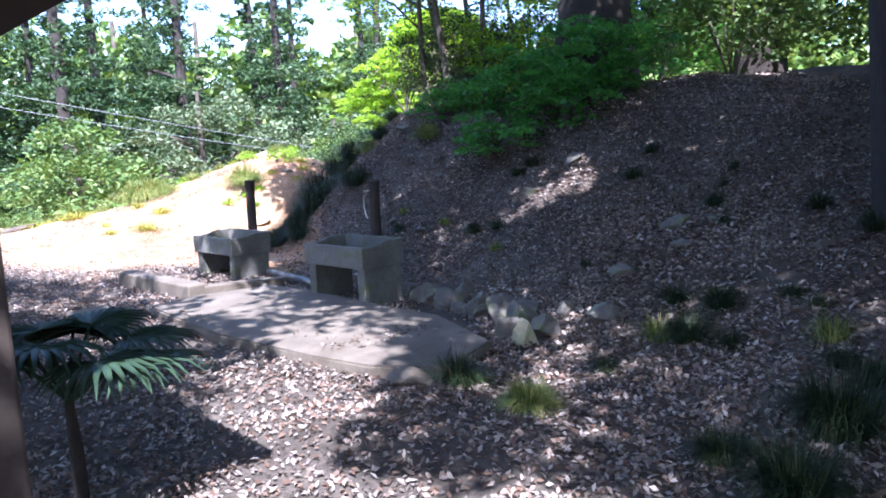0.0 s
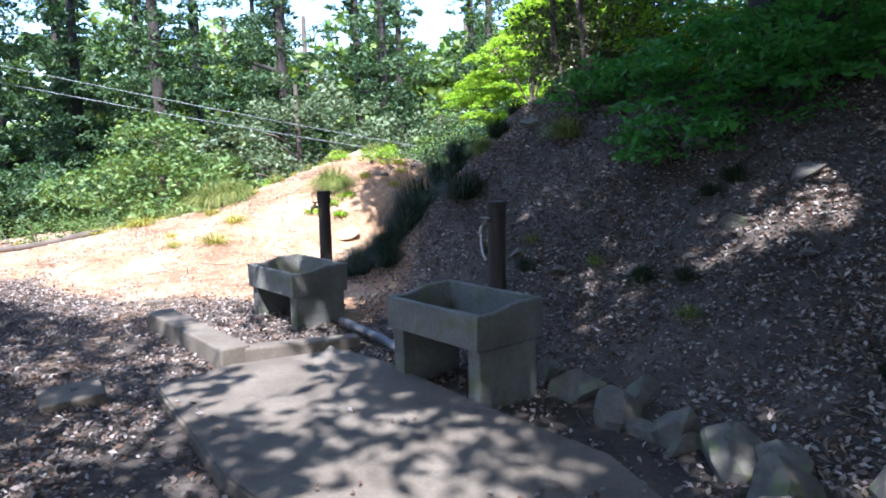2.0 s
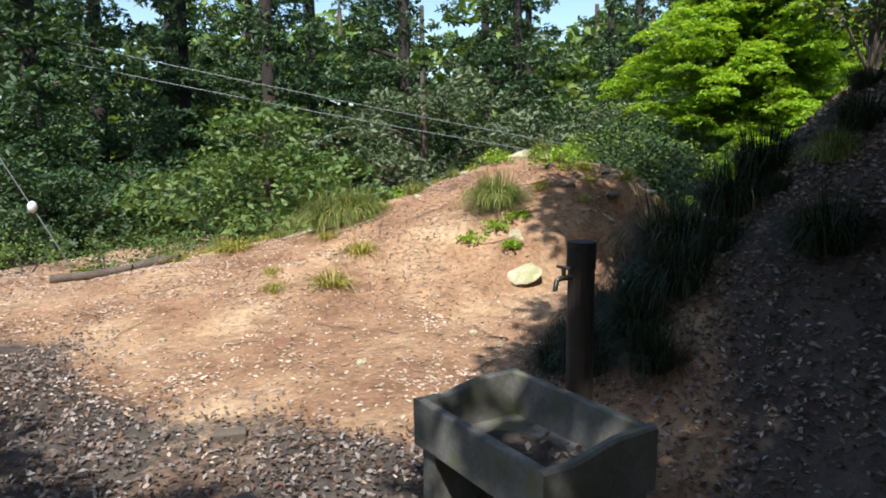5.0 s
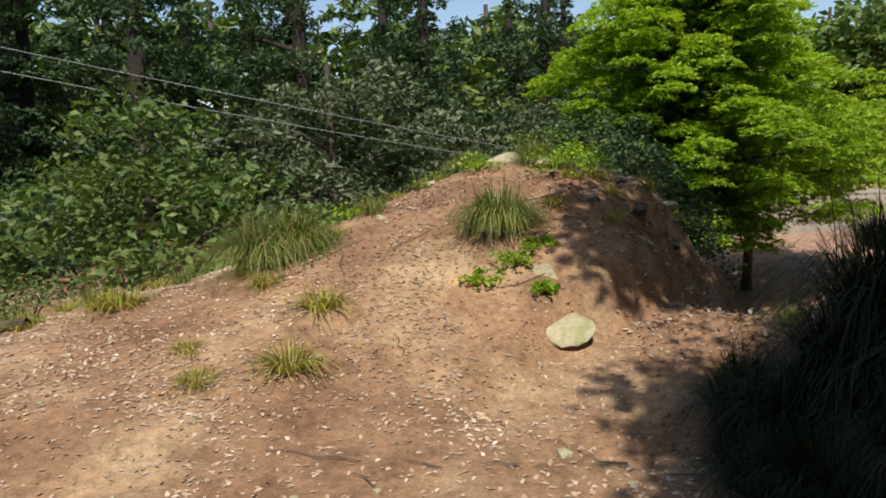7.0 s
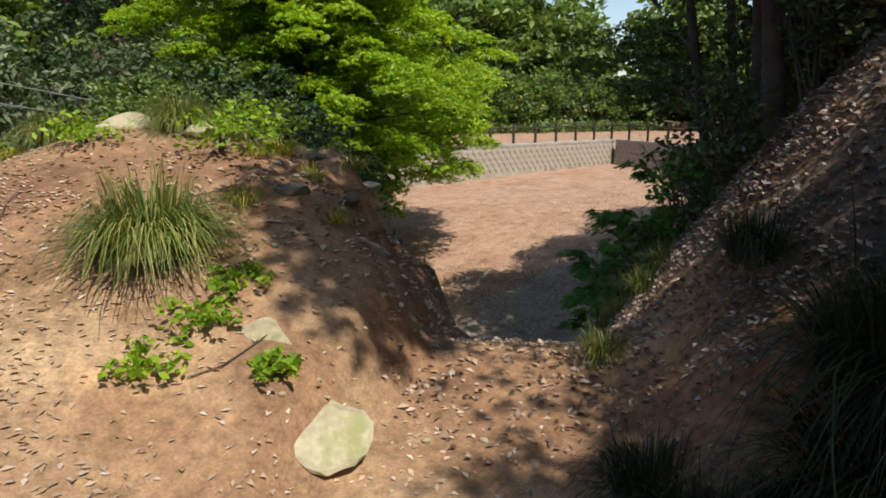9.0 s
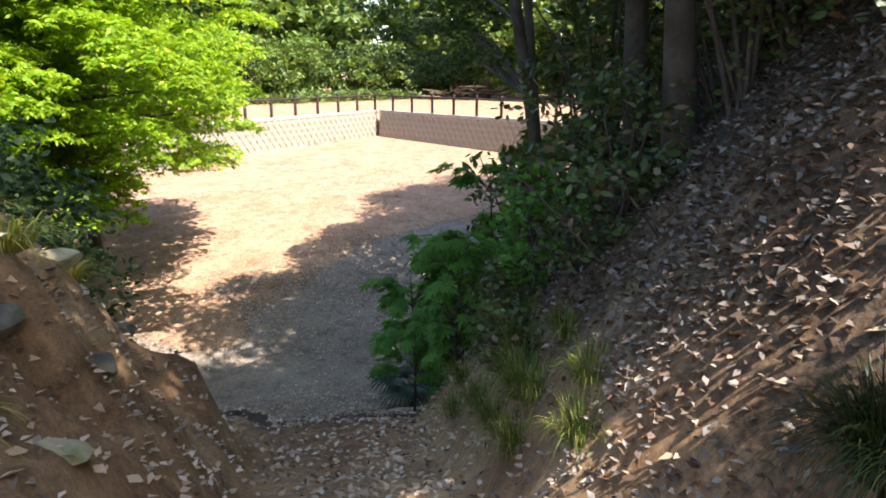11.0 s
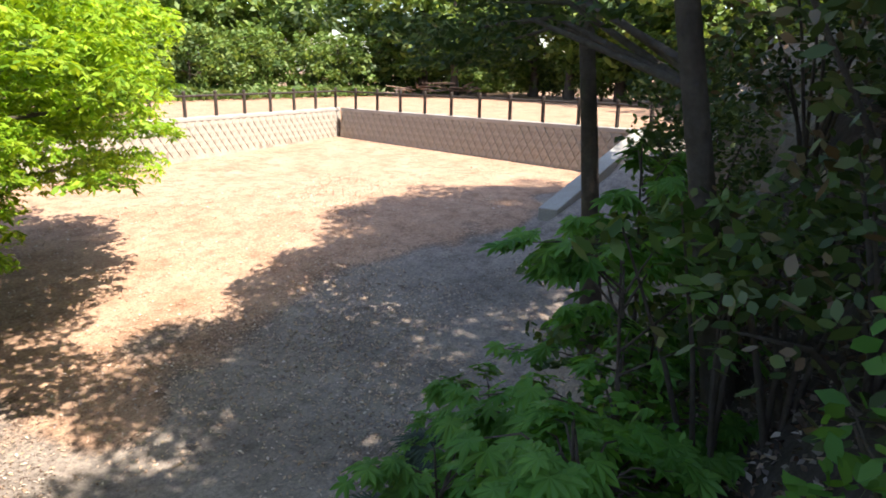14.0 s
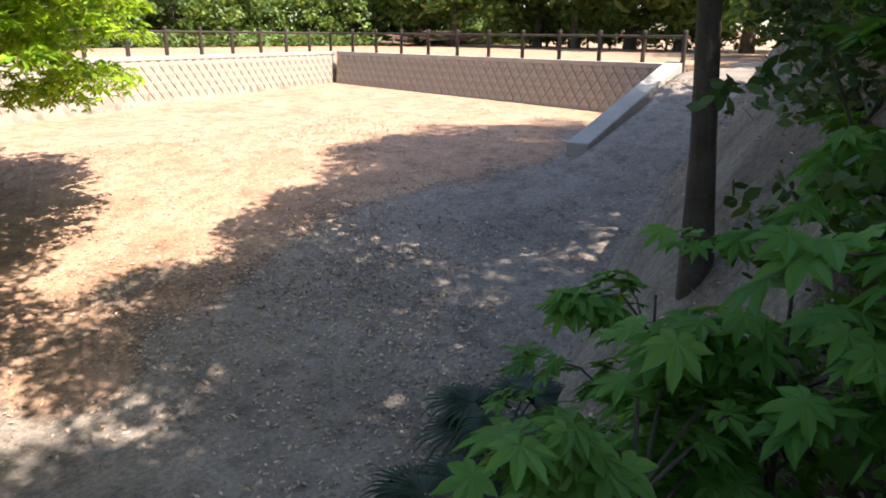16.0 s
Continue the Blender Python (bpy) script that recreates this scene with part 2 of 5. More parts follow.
def leaf_quads(centres, size, flat=0.4, aspect=2.2, droop=0.0, seed=0, out=None):
    """One bent diamond leaf (two triangles' worth of quad) at every centre. flat: 0 random tilt, 1 all lying level."""
    r = np.random.default_rng(seed)
    n = len(centres)
    yaw = r.uniform(0, 2 * np.pi, n)
    nz = r.normal(0, 1 - flat, (n, 2))
    normal = np.stack([nz[:, 0], nz[:, 1], np.full(n, 0.6)], 1)
    normal /= np.linalg.norm(normal, axis=1, keepdims=True)
    d = np.stack([np.cos(yaw), np.sin(yaw), r.normal(-droop, 0.3, n)], 1)
    d -= normal * np.sum(d * normal, 1, keepdims=True)
    d /= np.linalg.norm(d, axis=1, keepdims=True)
    w = np.cross(normal, d)
    s = size * r.uniform(0.65, 1.35, (n, 1))
    a = centres - d * s * 0.5
    b = centres + d * s * 0.5 - normal * s * 0.08
    c1 = centres + w * s / aspect * 0.5 + normal * s * 0.06
    c2 = centres - w * s / aspect * 0.5 + normal * s * 0.06
    vs = np.stack([a, c1, b, c2], 1).reshape(-1, 3)
    return vs, np.arange(4 * n).reshape(n, 4)


def oval_leaves(centres, size, flat=0.4, aspect=2.2, droop=0.0, seed=0):
    """One pointed oval leaf, folded along its midrib, at every centre."""
    vs, fs = leaf_quads(centres, size, flat, aspect, droop, seed)
    q = vs.reshape(-1, 4, 3)
    a, c1, b, c2 = q[:, 0], q[:, 1], q[:, 2], q[:, 3]
    m1, m2 = c1 - (c1 + c2) / 2, c2 - (c1 + c2) / 2
    axis_ = b - a
    six = np.stack([a, a + axis_ * 0.28 + m1 * 0.85, a + axis_ * 0.6 + m1, b, a + axis_ * 0.6 + m2, a + axis_ * 0.28 + m2 * 0.85], 1)
    return six.reshape(-1, 3), np.arange(len(six) * 6).reshape(-1, 6)


# ---- ground ----
def fractal(x, y, scale, seed):
    """Smooth value noise on arrays."""
    r = np.random.default_rng(seed)
    total, amp = 0, 1.0
    for k in range(3):
        tab = r.random((64, 64))
        u, v = x / scale, y / scale
        i, j = np.floor(u).astype(int), np.floor(v).astype(int)
        fu, fv = u - i, v - j
        fu, fv = fu * fu * (3 - 2 * fu), fv * fv * (3 - 2 * fv)
        g = lambda p, q: tab[p % 64, q % 64]
        total = total + amp * ((g(i, j) * (1 - fu) + g(i + 1, j) * fu) * (1 - fv) + (g(i, j + 1) * (1 - fu) + g(i + 1, j + 1) * fu) * fv - 0.5)
        scale, amp = scale / 2.1, amp / 2
    return total


def along(x, y):
    """Down the cut through the bank, and across it to the right."""
    return 0.6 * (x + 2.9) + 0.8 * (y - 15.4), 0.8 * (x + 2.9) - 0.6 * (y - 15.4)


def step(v, a, b):
    w = np.clip((v - a) / (b - a), 0, 1)
    return w * w * (3 - 2 * w)


WALL_C, WALL_L, WALL_R = (23.3, 44.3), (-6.0, 38.0), (21.8, 27.0)
BASE_Z, TOP_Z = -1.55, -0.12


def beyond_wall(x, y):
    """How far behind the retaining wall a place lies (negative: in front)."""
    dx, dy = WALL_C[0] - WALL_L[0], WALL_C[1] - WALL_L[1]
    n1 = math.hypot(dx, dy)
    a = ((y - WALL_L[1]) * dx - (x - WALL_L[0]) * dy) / n1
    ex, ey = WALL_C[0] - WALL_R[0], WALL_C[1] - WALL_R[1]
    n2 = math.hypot(ex, ey)
    b = ((x - WALL_R[0]) * ey - (y - WALL_R[1]) * ex) / n2
    return np.maximum(a, np.where(y > 26.6, b, -9.0))


def ground_z(x, y, rough=True):
    x, y = np.asarray(x, float), np.asarray(y, float)
    s, d = along(x, y)
    # plateau and mound
    flat = -0.06 + 0.02 * np.clip(y - 9, 0, 5)
    yc = np.interp(x, [-14, -10, -7, -4.8, -3.9, -2], [13.2, 14.6, 16.5, 18.0, 17.5, 17.6])
    hc = np.interp(x, [-14, -10, -7.5, -6, -4.8, -3], [-0.05, 0.0, 0.56, 1.18, 1.66, 1.5])
    w = np.clip((y - (yc - 4.3)) / 4.3, 0, 1)
    mound = flat + hc * (0.45 * w + 0.55 * w * w * (3 - 2 * w))
    mound = np.where(y > yc + 0.5, np.maximum(mound - 0.85 * (y - yc - 0.5), -3.4), mound)
    # bank
    toe = np.interp(y, [-8, 0, 5, 7.5, 9, 10.8, 12, 13.9, 15.2, 16], [2.6, 1.7, 1.0, -0.1, -1.0, -2.5, -3.15, -3.1, -2.4, -1.9])
    slope = np.interp(y, [0, 7, 9.5, 10.8, 12.2, 15], [0.42, 0.48, 0.66, 0.78, 1.15, 1.6])
    dw = (x - toe) * 0.86
    top = 1.95 + 0.05 * np.clip(x, 0, 10) + 0.35 * np.exp(-((y - 11) / 4) ** 2) + 0.6 * np.exp(-((y - 15.2) / 2.2) ** 2)
    bank = flat + np.where(dw > 0, slope * (np.sqrt(dw * dw + 0.03) - 0.173), 0)
    bank = np.where(dw > 0, top - np.log1p(np.exp(np.clip((top - bank) * 3.2, -30, 30))) / 3.2, bank)
    high = np.maximum(mound, bank)
    # the cut down to the lot
    floor = np.interp(s, [-4, -1.2, 0.3, 4.2, 8.8], [0.02, 0.16, 0.34, -1.1, -3.45])
    d0 = np.interp(s, [0, 4, 10, 14, 18, 24, 60], [0.75, 0.85, 2.4, 5.0, 10.5, 20, 70])
    cut = floor + 1.35 * np.maximum(0, d - d0) + 1.55 * np.maximum(0, -d - 0.42 - 0.25 * fractal(x, y, 1.1, 8) - 0.6 * np.clip(s - 3, 0, 20))
    cut = np.where(s < -3.5, 50, cut)
    soft = 0.24
    land = -soft * np.logaddexp(-high / soft, -np.minimum(cut, 40) / soft)
    land = np.where(s < -2.5, high, land)
    # lot, ramp and upper terrace
    u = 0.8 * x + 0.6 * y
    lot = np.interp(u, [0, 17.5, 28, 46, 80], [-3.5, -3.42, -1.95, -1.55, -1.5])
    ramp_z = np.interp(x, [13.5, 20.5, 26], [-2.05, -0.3, TOP_Z])
    right = step(26.35 - y + 0.064 * (x - 14.6), 0.0, 0.25) * step(x, 13.2, 14.6)
    lot = lot * (1 - right) + np.maximum(lot, ramp_z) * right
    b = beyond_wall(x, y)
    lot = np.where(b > 0.7, TOP_Z, lot)
    z = np.maximum(land, lot)
    # woods floor behind and to the left
    z = np.where((x < -12) & (y > 10), np.minimum(z, -0.05 - 0.12 * np.clip(-12 - x, 0, 25)), z)
    if rough:
        on = step(land - lot, -0.1, 0.5)
        z = z + on * (0.2 * fractal(x, y, 1.3, 3) * (0.15 + np.clip(bank - flat, 0, 0.8)) + 0.035 * fractal(x, y, 0.45, 4) + 0.6 * fractal(x, y, 0.6, 6) * step(high - cut, -0.05, 0.35) * step(-d, 0.3, 0.9) * (s > -1) * (s < 6)) + 0.012 * fractal(x, y, 0.9, 5)
    return z


def gz(x, y):
    return float(ground_z(np.array([x]), np.array([y]))[0])


def axis(spans):
    out = []
    for a, b, h in spans:
        out += list(np.arange(a, b - h * 0.5, h))
    return np.array(out + [spans[-1][1]])


gx = axis([(-400, -100, 60), (-100, -30, 7), (-30, -12, 1.0), (-12, 6, 0.09), (6, 28, 0.3), (28, 60, 3), (60, 100, 10), (100, 400, 60)])
gy = axis([(-400, -60, 60), (-60, -8, 4), (-8, -1, 0.35), (-1, 24, 0.09), (24, 48, 0.3), (48, 90, 3), (90, 400, 50)])
GX, GY = np.meshgrid(gx, gy, indexing="ij")
GZ = ground_z(GX, GY)
nx, ny = GX.shape
idx = np.arange(nx * ny).reshape(nx, ny)
quads = np.stack([idx[:-1, :-1], idx[1:, :-1], idx[1:, 1:], idx[:-1, 1:]], -1).reshape(-1, 4)
ground_me = mesh_data("ground", np.stack([GX, GY, GZ], -1).reshape(-1, 3), quads, M_GROUND, smooth=True)
S, D = along(GX, GY)


def soil_edge(x, y):
    """Where bare soil takes over from leaf litter, with a trodden strip leading to it."""
    strip = np.abs(x + 3.95 + 0.32 * (y - 6.5)) + 0.5 * fractal(x, y, 0.8, 14)
    trod = 0.42 * (1 - step(strip, 0.25, 0.75)) * step(y, 5.5, 7.0)
    return np.maximum(step(y + 0.22 * x + 1.2 * fractal(x, y, 2.0, 11), 9.0, 10.2), trod)


zone_soil = soil_edge(GX, GY) * (1 - step(GX, -2.6, -1.6)) * (1 - step(S, 3.0, 6.0)) * step(GX, -16, -12)
zone_soil = np.maximum(zone_soil, (0.8 - 0.35 * step(D, 0.9, 1.6)) * step(D, -2.0, -0.8) * (1 - step(D + 0.5 * np.clip(S - 1.5, 0, 3), 2.2, 3.0)) * step(S, -1.5, 0) * (1 - step(S, 3, 6)))
low = step(S, 6.5, 8.5)
zone_sand = low * step(GY + 0.05 * GX + 3.0 * fractal(GX, GY, 3.0, 12), 27.0, 29.8) * step(GX, -3, 1)
zone_sand = np.maximum(zone_sand, step(beyond_wall(GX, GY), 0.2, 0.3))
zone_gravel = low * (1 - zone_sand)
for key, arr in (("soil", zone_soil), ("gravel", zone_gravel), ("sand", zone_sand)):
    at = ground_me.attributes.new(key, "FLOAT", "POINT")
    at.data.foreach_set("value", arr.ravel().astype(np.float32))
tagged(hang("ground", ground_me), "leaf-strewn woodland ground with bare reddish soil and sandy lot", "ground", kind="structure")

# ---- washing place ----
def sink(m, label):
    """Concrete washing sink: low front, high back, on two slab legs."""
    e = thing("washing_sink", m, label, "sink", "concrete washing sinks")
    L, W, T = 0.99, 0.625, 0.05
    front, back, under = 0.60, 0.645, 0.36
    prof = [(0.0, front), (0.16, front - 0.004), (0.24, front + 0.012), (0.33, back - 0.012), (0.40, back), (W, back)]

    def rim(y):
        return float(np.interp(y, [p[0] for p in prof], [p[1] for p in prof]))

    bm = bmesh.new()
    ys = [0.0, T, 0.12, 0.16, 0.20, 0.24, 0.28, 0.33, 0.37, 0.40, 0.48, W - T, W]
    for sx in (-1, 1):  # end walls with the swept rim
        xo, xi = sx * L / 2, sx * (L / 2 - T)
        rows_ = []
        for y in ys:
            rows_.append([bm.verts.new((xo * 0.985, y, under)), bm.verts.new((xo, y, rim(y) - 0.012)), bm.verts.new((xo - sx * 0.012, y, rim(y))), bm.verts.new((xi + sx * 0.012, y, rim(y))), bm.verts.new((xi, y, rim(y) - 0.012)), bm.verts.new((xi - sx * 0.04, y, under))])
        for a, b in zip(rows_, rows_[1:]):
            for k in range(6):
                bm.faces.new((a[k], a[(k + 1) % 6], b[(k + 1) % 6], b[k]))
        bm.faces.new(rows_[0])
        bm.faces.new(rows_[-1][::-1])
    box(bm, -L / 2 + T - 0.01, L / 2 - T + 0.01, 0.002, T, under, front - 0.001, 0.01)
    box(bm, -L / 2 + T - 0.01, L / 2 - T + 0.01, W - T, W - 0.002, under, back - 0.001, 0.01)
    box(bm, -L / 2 + T - 0.02, L / 2 - T + 0.02, T - 0.01, W - T + 0.01, under + 0.002, under + 0.06)
    bmesh.ops.recalc_face_normals(bm, faces=bm.faces)
    part("basin", bm, M_CONCRETE, e)
    for sx in (-1, 1):
        bm = bmesh.new()
        x0, x1 = (L / 2 - 0.14, L / 2 - 0.02)
        if sx < 0:
            x0, x1 = -x1, -x0
        box(bm, x0, x1, 0.035, W - 0.03, -0.2, under - 0.002, 0.012)
        part("leg", bm, M_CONCRETE, e, "mossy concrete slab leg")
    bm = bmesh.new()
    bmesh.ops.create_uvsphere(bm, u_segments=14, v_segments=6, radius=0.28, matrix=Matrix.Translation((0.05, W / 2, under + 0.052)) @ Matrix.Diagonal((1.45, 0.75, 0.06, 1)))
    part("silt", bm, M_GROUND, e, "dark silt and leaves lying in the basin")
    return e


def at_ground(x, y, turn=0, lift=0.0):
    return pose(x, y, gz(x, y) + lift, 0, 0, turn)


SINK_TURN = -41
for cx, cy, label, z0 in ((-1.27, 7.593, "weathered concrete washing sink on two slab legs, near standpipe", 0.015), (-3.273, 9.567, "grey concrete washing sink standing inside the kerb", -0.065)):
    sink(pose(cx, cy, z0, 0, 0, SINK_TURN), label)


def standpipe(m, label, chain):
    e = thing("standpipe", m, label, "standpipe", "tap posts behind the sinks")
    bm = bmesh.new()
    bmesh.ops.create_cone(bm, cap_ends=True, segments=16, radius1=0.07, radius2=0.066, depth=1.75, matrix=Matrix.Translation((0, 0, 0.475)))
    part("post", bm, M_WOOD_DARK, e, smooth=False)
    bm = bmesh.new()
    bmesh.ops.create_cone(bm, cap_ends=True, segments=16, radius1=0.072, radius2=0.072, depth=0.13, matrix=Matrix.Translation((0, 0, 1.285)))
    part("cap", bm, M_BARK_DARK, e, "blackened post cap")
    tap = part_tube("tap", [((0, -0.06, 1.18), 0.014), ((0, -0.13, 1.18), 0.014), ((0, -0.16, 1.17), 0.013), ((0, -0.17, 1.12), 0.012)], M_METAL, e)
    bm = bmesh.new()
    box(bm, -0.045, 0.045, -0.125, -0.105, 1.225, 1.24, 0.004)
    box(bm, -0.008, 0.008, -0.123, -0.107, 1.185, 1.23)
    part("tap_handle", bm, M_METAL, tap)
    if chain:
        part_tube("cord", [((0, -0.165, 1.12), 0.008), ((-0.02, -0.15, 1.05), 0.008), ((0.01, -0.16, 0.98), 0.008), ((0.03, -0.15, 0.92), 0.01)], M_WHITE, e, "pale cord hanging from the tap")
    return e


def part_tube(name, pr, mat, parent=None, label="", sides=8):
    v, f = tube([p for p, r in pr], [r for p, r in pr], sides)
    return hang(name, mesh_data(name, v, f, mat, smooth=True), parent, label)


standpipe(pose(-0.83, 8.14, -0.05, 0, 0, SINK_TURN), "dark round standpipe post with tap and pale cord", True)
standpipe(pose(-2.87, 10.22, -0.06, 0, 0, SINK_TURN), "dark round standpipe post with brass tap", False)


def beam(name, a, b, width, z_top, depth, mat, label, pieces=1, wob=0.01):
    """A kerb of concrete blocks from a to b, a thing with its blocks."""
    a, b = Vector((*a, 0)), Vector((*b, 0))
    ln = (b - a).length
    e = thing(name, Matrix.Translation(a) @ pose(0, 0, 0, 0, 0, math.degrees(math.atan2(b.y - a.y, b.x - a.x))), label, "kerb")
    for i in range(pieces):
        bm = bmesh.new()
        x0, x1 = ln * i / pieces + 0.0015, ln * (i + 1) / pieces - 0.0015
        box(bm, x0, x1, -width / 2 + wob * math.sin(i * 2.1), width / 2 + wob * math.sin(i * 2.1), z_top - depth, z_top + wob * 0.5 * math.cos(i * 1.7), 0.018)
        part("block", bm, mat, e)
    return e


beam("concrete_kerb", (-4.45, 9.45), (-3.00, 8.16), 0.26, 0.12, 0.36, M_SLAB, "worn concrete kerb edging the far sink", 2, 0.005)
beam("concrete_kerb", (-2.98, 8.28), (-2.10, 8.72), 0.16, 0.09, 0.34, M_SLAB, "narrow concrete kerb among fallen leaves", 1, 0.005)

# concrete apron beside the sinks
bm = bmesh.new()
outline = [(-3.30, 7.45), (-2.15, 6.15), (-1.12, 5.36), (-0.62, 5.02), (0.0, 4.9), (0.35, 5.6), (-0.1, 6.6), (-0.9, 7.3), (-1.7, 8.15), (-2.2, 8.5), (-2.95, 8.0)]
vs_t = [bm.verts.new((x, y, 0.03)) for x, y in outline]
vs_b = [bm.verts.new((x, y, -0.3)) for x, y in outline]
bm.faces.new(vs_t)
for i in range(len(outline)):
    j = (i + 1) % len(outline)
    bm.faces.new((vs_t[j], vs_t[i], vs_b[i], vs_b[j]))
bmesh.ops.bevel(bm, geom=[e for e in bm.edges if all(v.co.z > 0 for v in e.verts)], offset=0.02, segments=2, affect="EDGES")
bmesh.ops.recalc_face_normals(bm, faces=bm.faces)
tagged(part("pavement", bm, M_SLAB), "cracked grey concrete apron in front of the sinks", "pavement", kind="structure")


def rock(x, y, size, mat, label, seed, sink_in=0.3, turn=0, tilt=0, name="rock"):
    bm = bmesh.new()
    bmesh.ops.create_icosphere(bm, subdivisions=3, radius=0.5)
    r = random.Random(seed)
    cuts = [(Vector((r.uniform(-1, 1), r.uniform(-1, 1), r.uniform(-0.6, 1))).normalized(), r.uniform(0.2, 0.38)) for _ in range(12)]
    for v in bm.verts:
        for n, d in cuts:
            o = v.co.dot(n) - d
            if o > 0:
                v.co -= n * o
        v.co += v.co.normalized() * 0.03 * noise.noise(v.co * 5 + Vector((seed, 0, 0)))
        v.co.x, v.co.y, v.co.z = v.co.x * size[0] * 1.3, v.co.y * size[1] * 1.3, v.co.z * size[2] * 1.3
    ob = part(name, bm, mat)
    ob.matrix_world = pose(x, y, gz(x, y) + size[2] * (0.5 - sink_in), tilt, 0, turn)
    return tagged(ob, label, "rock", "rocks")


rock(0.62, 5.75, (0.26, 0.16, 0.36), M_ROCK_PALE, "pale upright rock in the leaf litter", 1, 0.3, 20)
rock(0.55, 6.05, (0.30, 0.25, 0.26), M_ROCK, "dark rounded rock at the foot of bank", 2, 0.3, 50)
rock(-0.3, 4.86, (0.42, 0.26, 0.16), M_SLAB, "broken concrete block beside the apron", 3, 0.35, -25)
cover = thing("drain_block", pose(-3.85, 7.28, -0.06, 2, -2, 42), "weathered square concrete block with a small hole", "block")
bm = bmesh.new()
box(bm, -0.21, 0.21, -0.2, 0.2, -0.08, 0.085, 0.015)
part("slab", bm, M_SLAB, cover)
# the hole's dark inside is a flat dark disc on the top
bm = bmesh.new()
bmesh.ops.create_cone(bm, cap_ends=True, segments=14, radius1=0.028, radius2=0.028, depth=0.012, matrix=Matrix.Translation((0.03, 0.02, 0.083)))
part("hole_disc", bm, M_WOOD_DARK, cover, "dark disc standing for the shaded inside of a small hole")
bm = bmesh.new()
box(bm, -0.1, 0.1, -0.05, 0.05, -0.03, 0.05, 0.008)
brick_ob = part("brick", bm, M_SLAB)
brick_ob.matrix_world = pose(-5.04, 10.36, -0.03, 3, 0, 30)
tagged(brick_ob, "worn loose brick lying on trodden soil", "brick")
for i, (x, y, s) in enumerate(((0.15, 7.1, 0.26), (0.35, 6.9, 0.3), (0.0, 7.5, 0.24), (0.75, 6.5, 0.28), (1.35, 5.7, 0.35), (1.05, 6.1, 0.25), (-2.3, 8.5, 0.2))):
    rock(x, y, (s * 1.1, s * 0.8, s * 0.7), M_ROCK, "dark rock half buried in fallen leaves", 10 + i, 0.4, i * 47)
rock(-4.08, 14.93, (0.46, 0.40, 0.12), M_ROCK_PALE, "flat pale mossy rock set in bare soil", 30, 1.05, -12, 36)
rock(-4.22, 15.35, (0.34, 0.16, 0.16), M_ROCK_PALE, "thin pale rock slab in bare soil", 31, 0.7, -30, 20)
for i, (x, y, s) in enumerate(((-4.6, 18.0, 0.5), (-4.1, 17.6, 0.42), (-5.6, 17.9, 0.45), (-4.2, 18.3, 0.5), (-6.0, 17.0, 0.22), (-5.9, 16.5, 0.2))):
    rock(x, y, (s * 1.0, s * 0.65, s * 0.3), M_ROCK_PALE, "sunlit pale rock on the mound's crest", 40 + i, 0.4, i * 61)
part_tube("pipe", [((-2.45, 9.35, 0.06), 0.04), ((-1.9, 8.75, 0.05), 0.04), ((-1.55, 8.3, 0.02), 0.04)], M_PVC)
tagged(bpy.data.objects["pipe"], "grey drain pipe lying between the sinks", "pipe")


# ---- grass tufts ----
def tuft_mesh(name, seed, blades, length, spread, mat, width=0.011, lift=1.0):
    r = np.random.default_rng(seed)
    seg = 5
    az = r.uniform(0, 2 * np.pi, blades)
    ln = length * r.uniform(0.6, 1.15, blades)
    lean = r.uniform(0.05, 1.0, blades) ** 0.7
    base = np.stack([np.cos(az), np.sin(az)], 1) * (r.uniform(0, 1, (blades, 1)) ** 0.5) * spread * 0.35
    t = np.linspace(0, 1, seg + 1)
    out = ln[:, None] * (lean[:, None] * (0.5 * t + 0.28 * t * t))
    up = ln[:, None] * lift * ((1.12 - 0.1 * lean[:, None]) * t - (0.2 + 0.95 * lean[:, None]) * t ** 2.4)
    daz = az[:, None] + r.normal(0, 0.25, (blades, 1)) * t
    px = base[:, :1] + np.cos(daz) * out
    py = base[:, 1:] + np.sin(daz) * out
    wv = width * r.uniform(0.7, 1.2, (blades, 1)) * np.clip(1.15 - t, 0.12, 1)[None]
    sx, sy = -np.sin(daz) * wv / 2, np.cos(daz) * wv / 2
    a = np.stack([px - sx, py - sy, up], -1)
    b = np.stack([px + sx, py + sy, up], -1)
    vs = np.stack([a, b], 2).reshape(-1, 3)
    k = (np.arange(blades) * 2 * (seg + 1))[:, None] + (np.arange(seg) * 2)[None]
    fs = np.stack([k, k + 1, k + 3, k + 2], -1).reshape(-1, 4)
    return mesh_data(name, vs, fs, mat)


TUFT_BIG = [tuft_mesh("tuft", 50 + i, 1300, 0.66, 0.62, M_GRASS, 0.012) for i in range(3)]
# clumps for the shaded bank, their shade carried by the blade colour
TUFT_SHADED = [tuft_mesh("tuft", 55 + i, 760, 0.62, 0.6, M_SEDGE_SHADED, 0.008) for i in range(3)]
TUFT_MID = [tuft_mesh("tuft", 60 + i, 200, 0.40, 0.35, M_GRASS, 0.009) for i in range(3)]
TUFT_PALE = [tuft_mesh("tuft", 70 + i, 130, 0.36, 0.3, M_GRASS_PALE, 0.011, 0.7) for i in range(3)]


def tuft(meshes, x, y, size, turn, label):
    ob = hang("grass_tuft", meshes[int(abs(turn)) % 3])
    ob.matrix_world = at_ground(x, y, turn, -0.02) @ Matrix.Diagonal((size, size, size, 1))
    return tagged(ob, label, "grass tuft", "grass tufts")


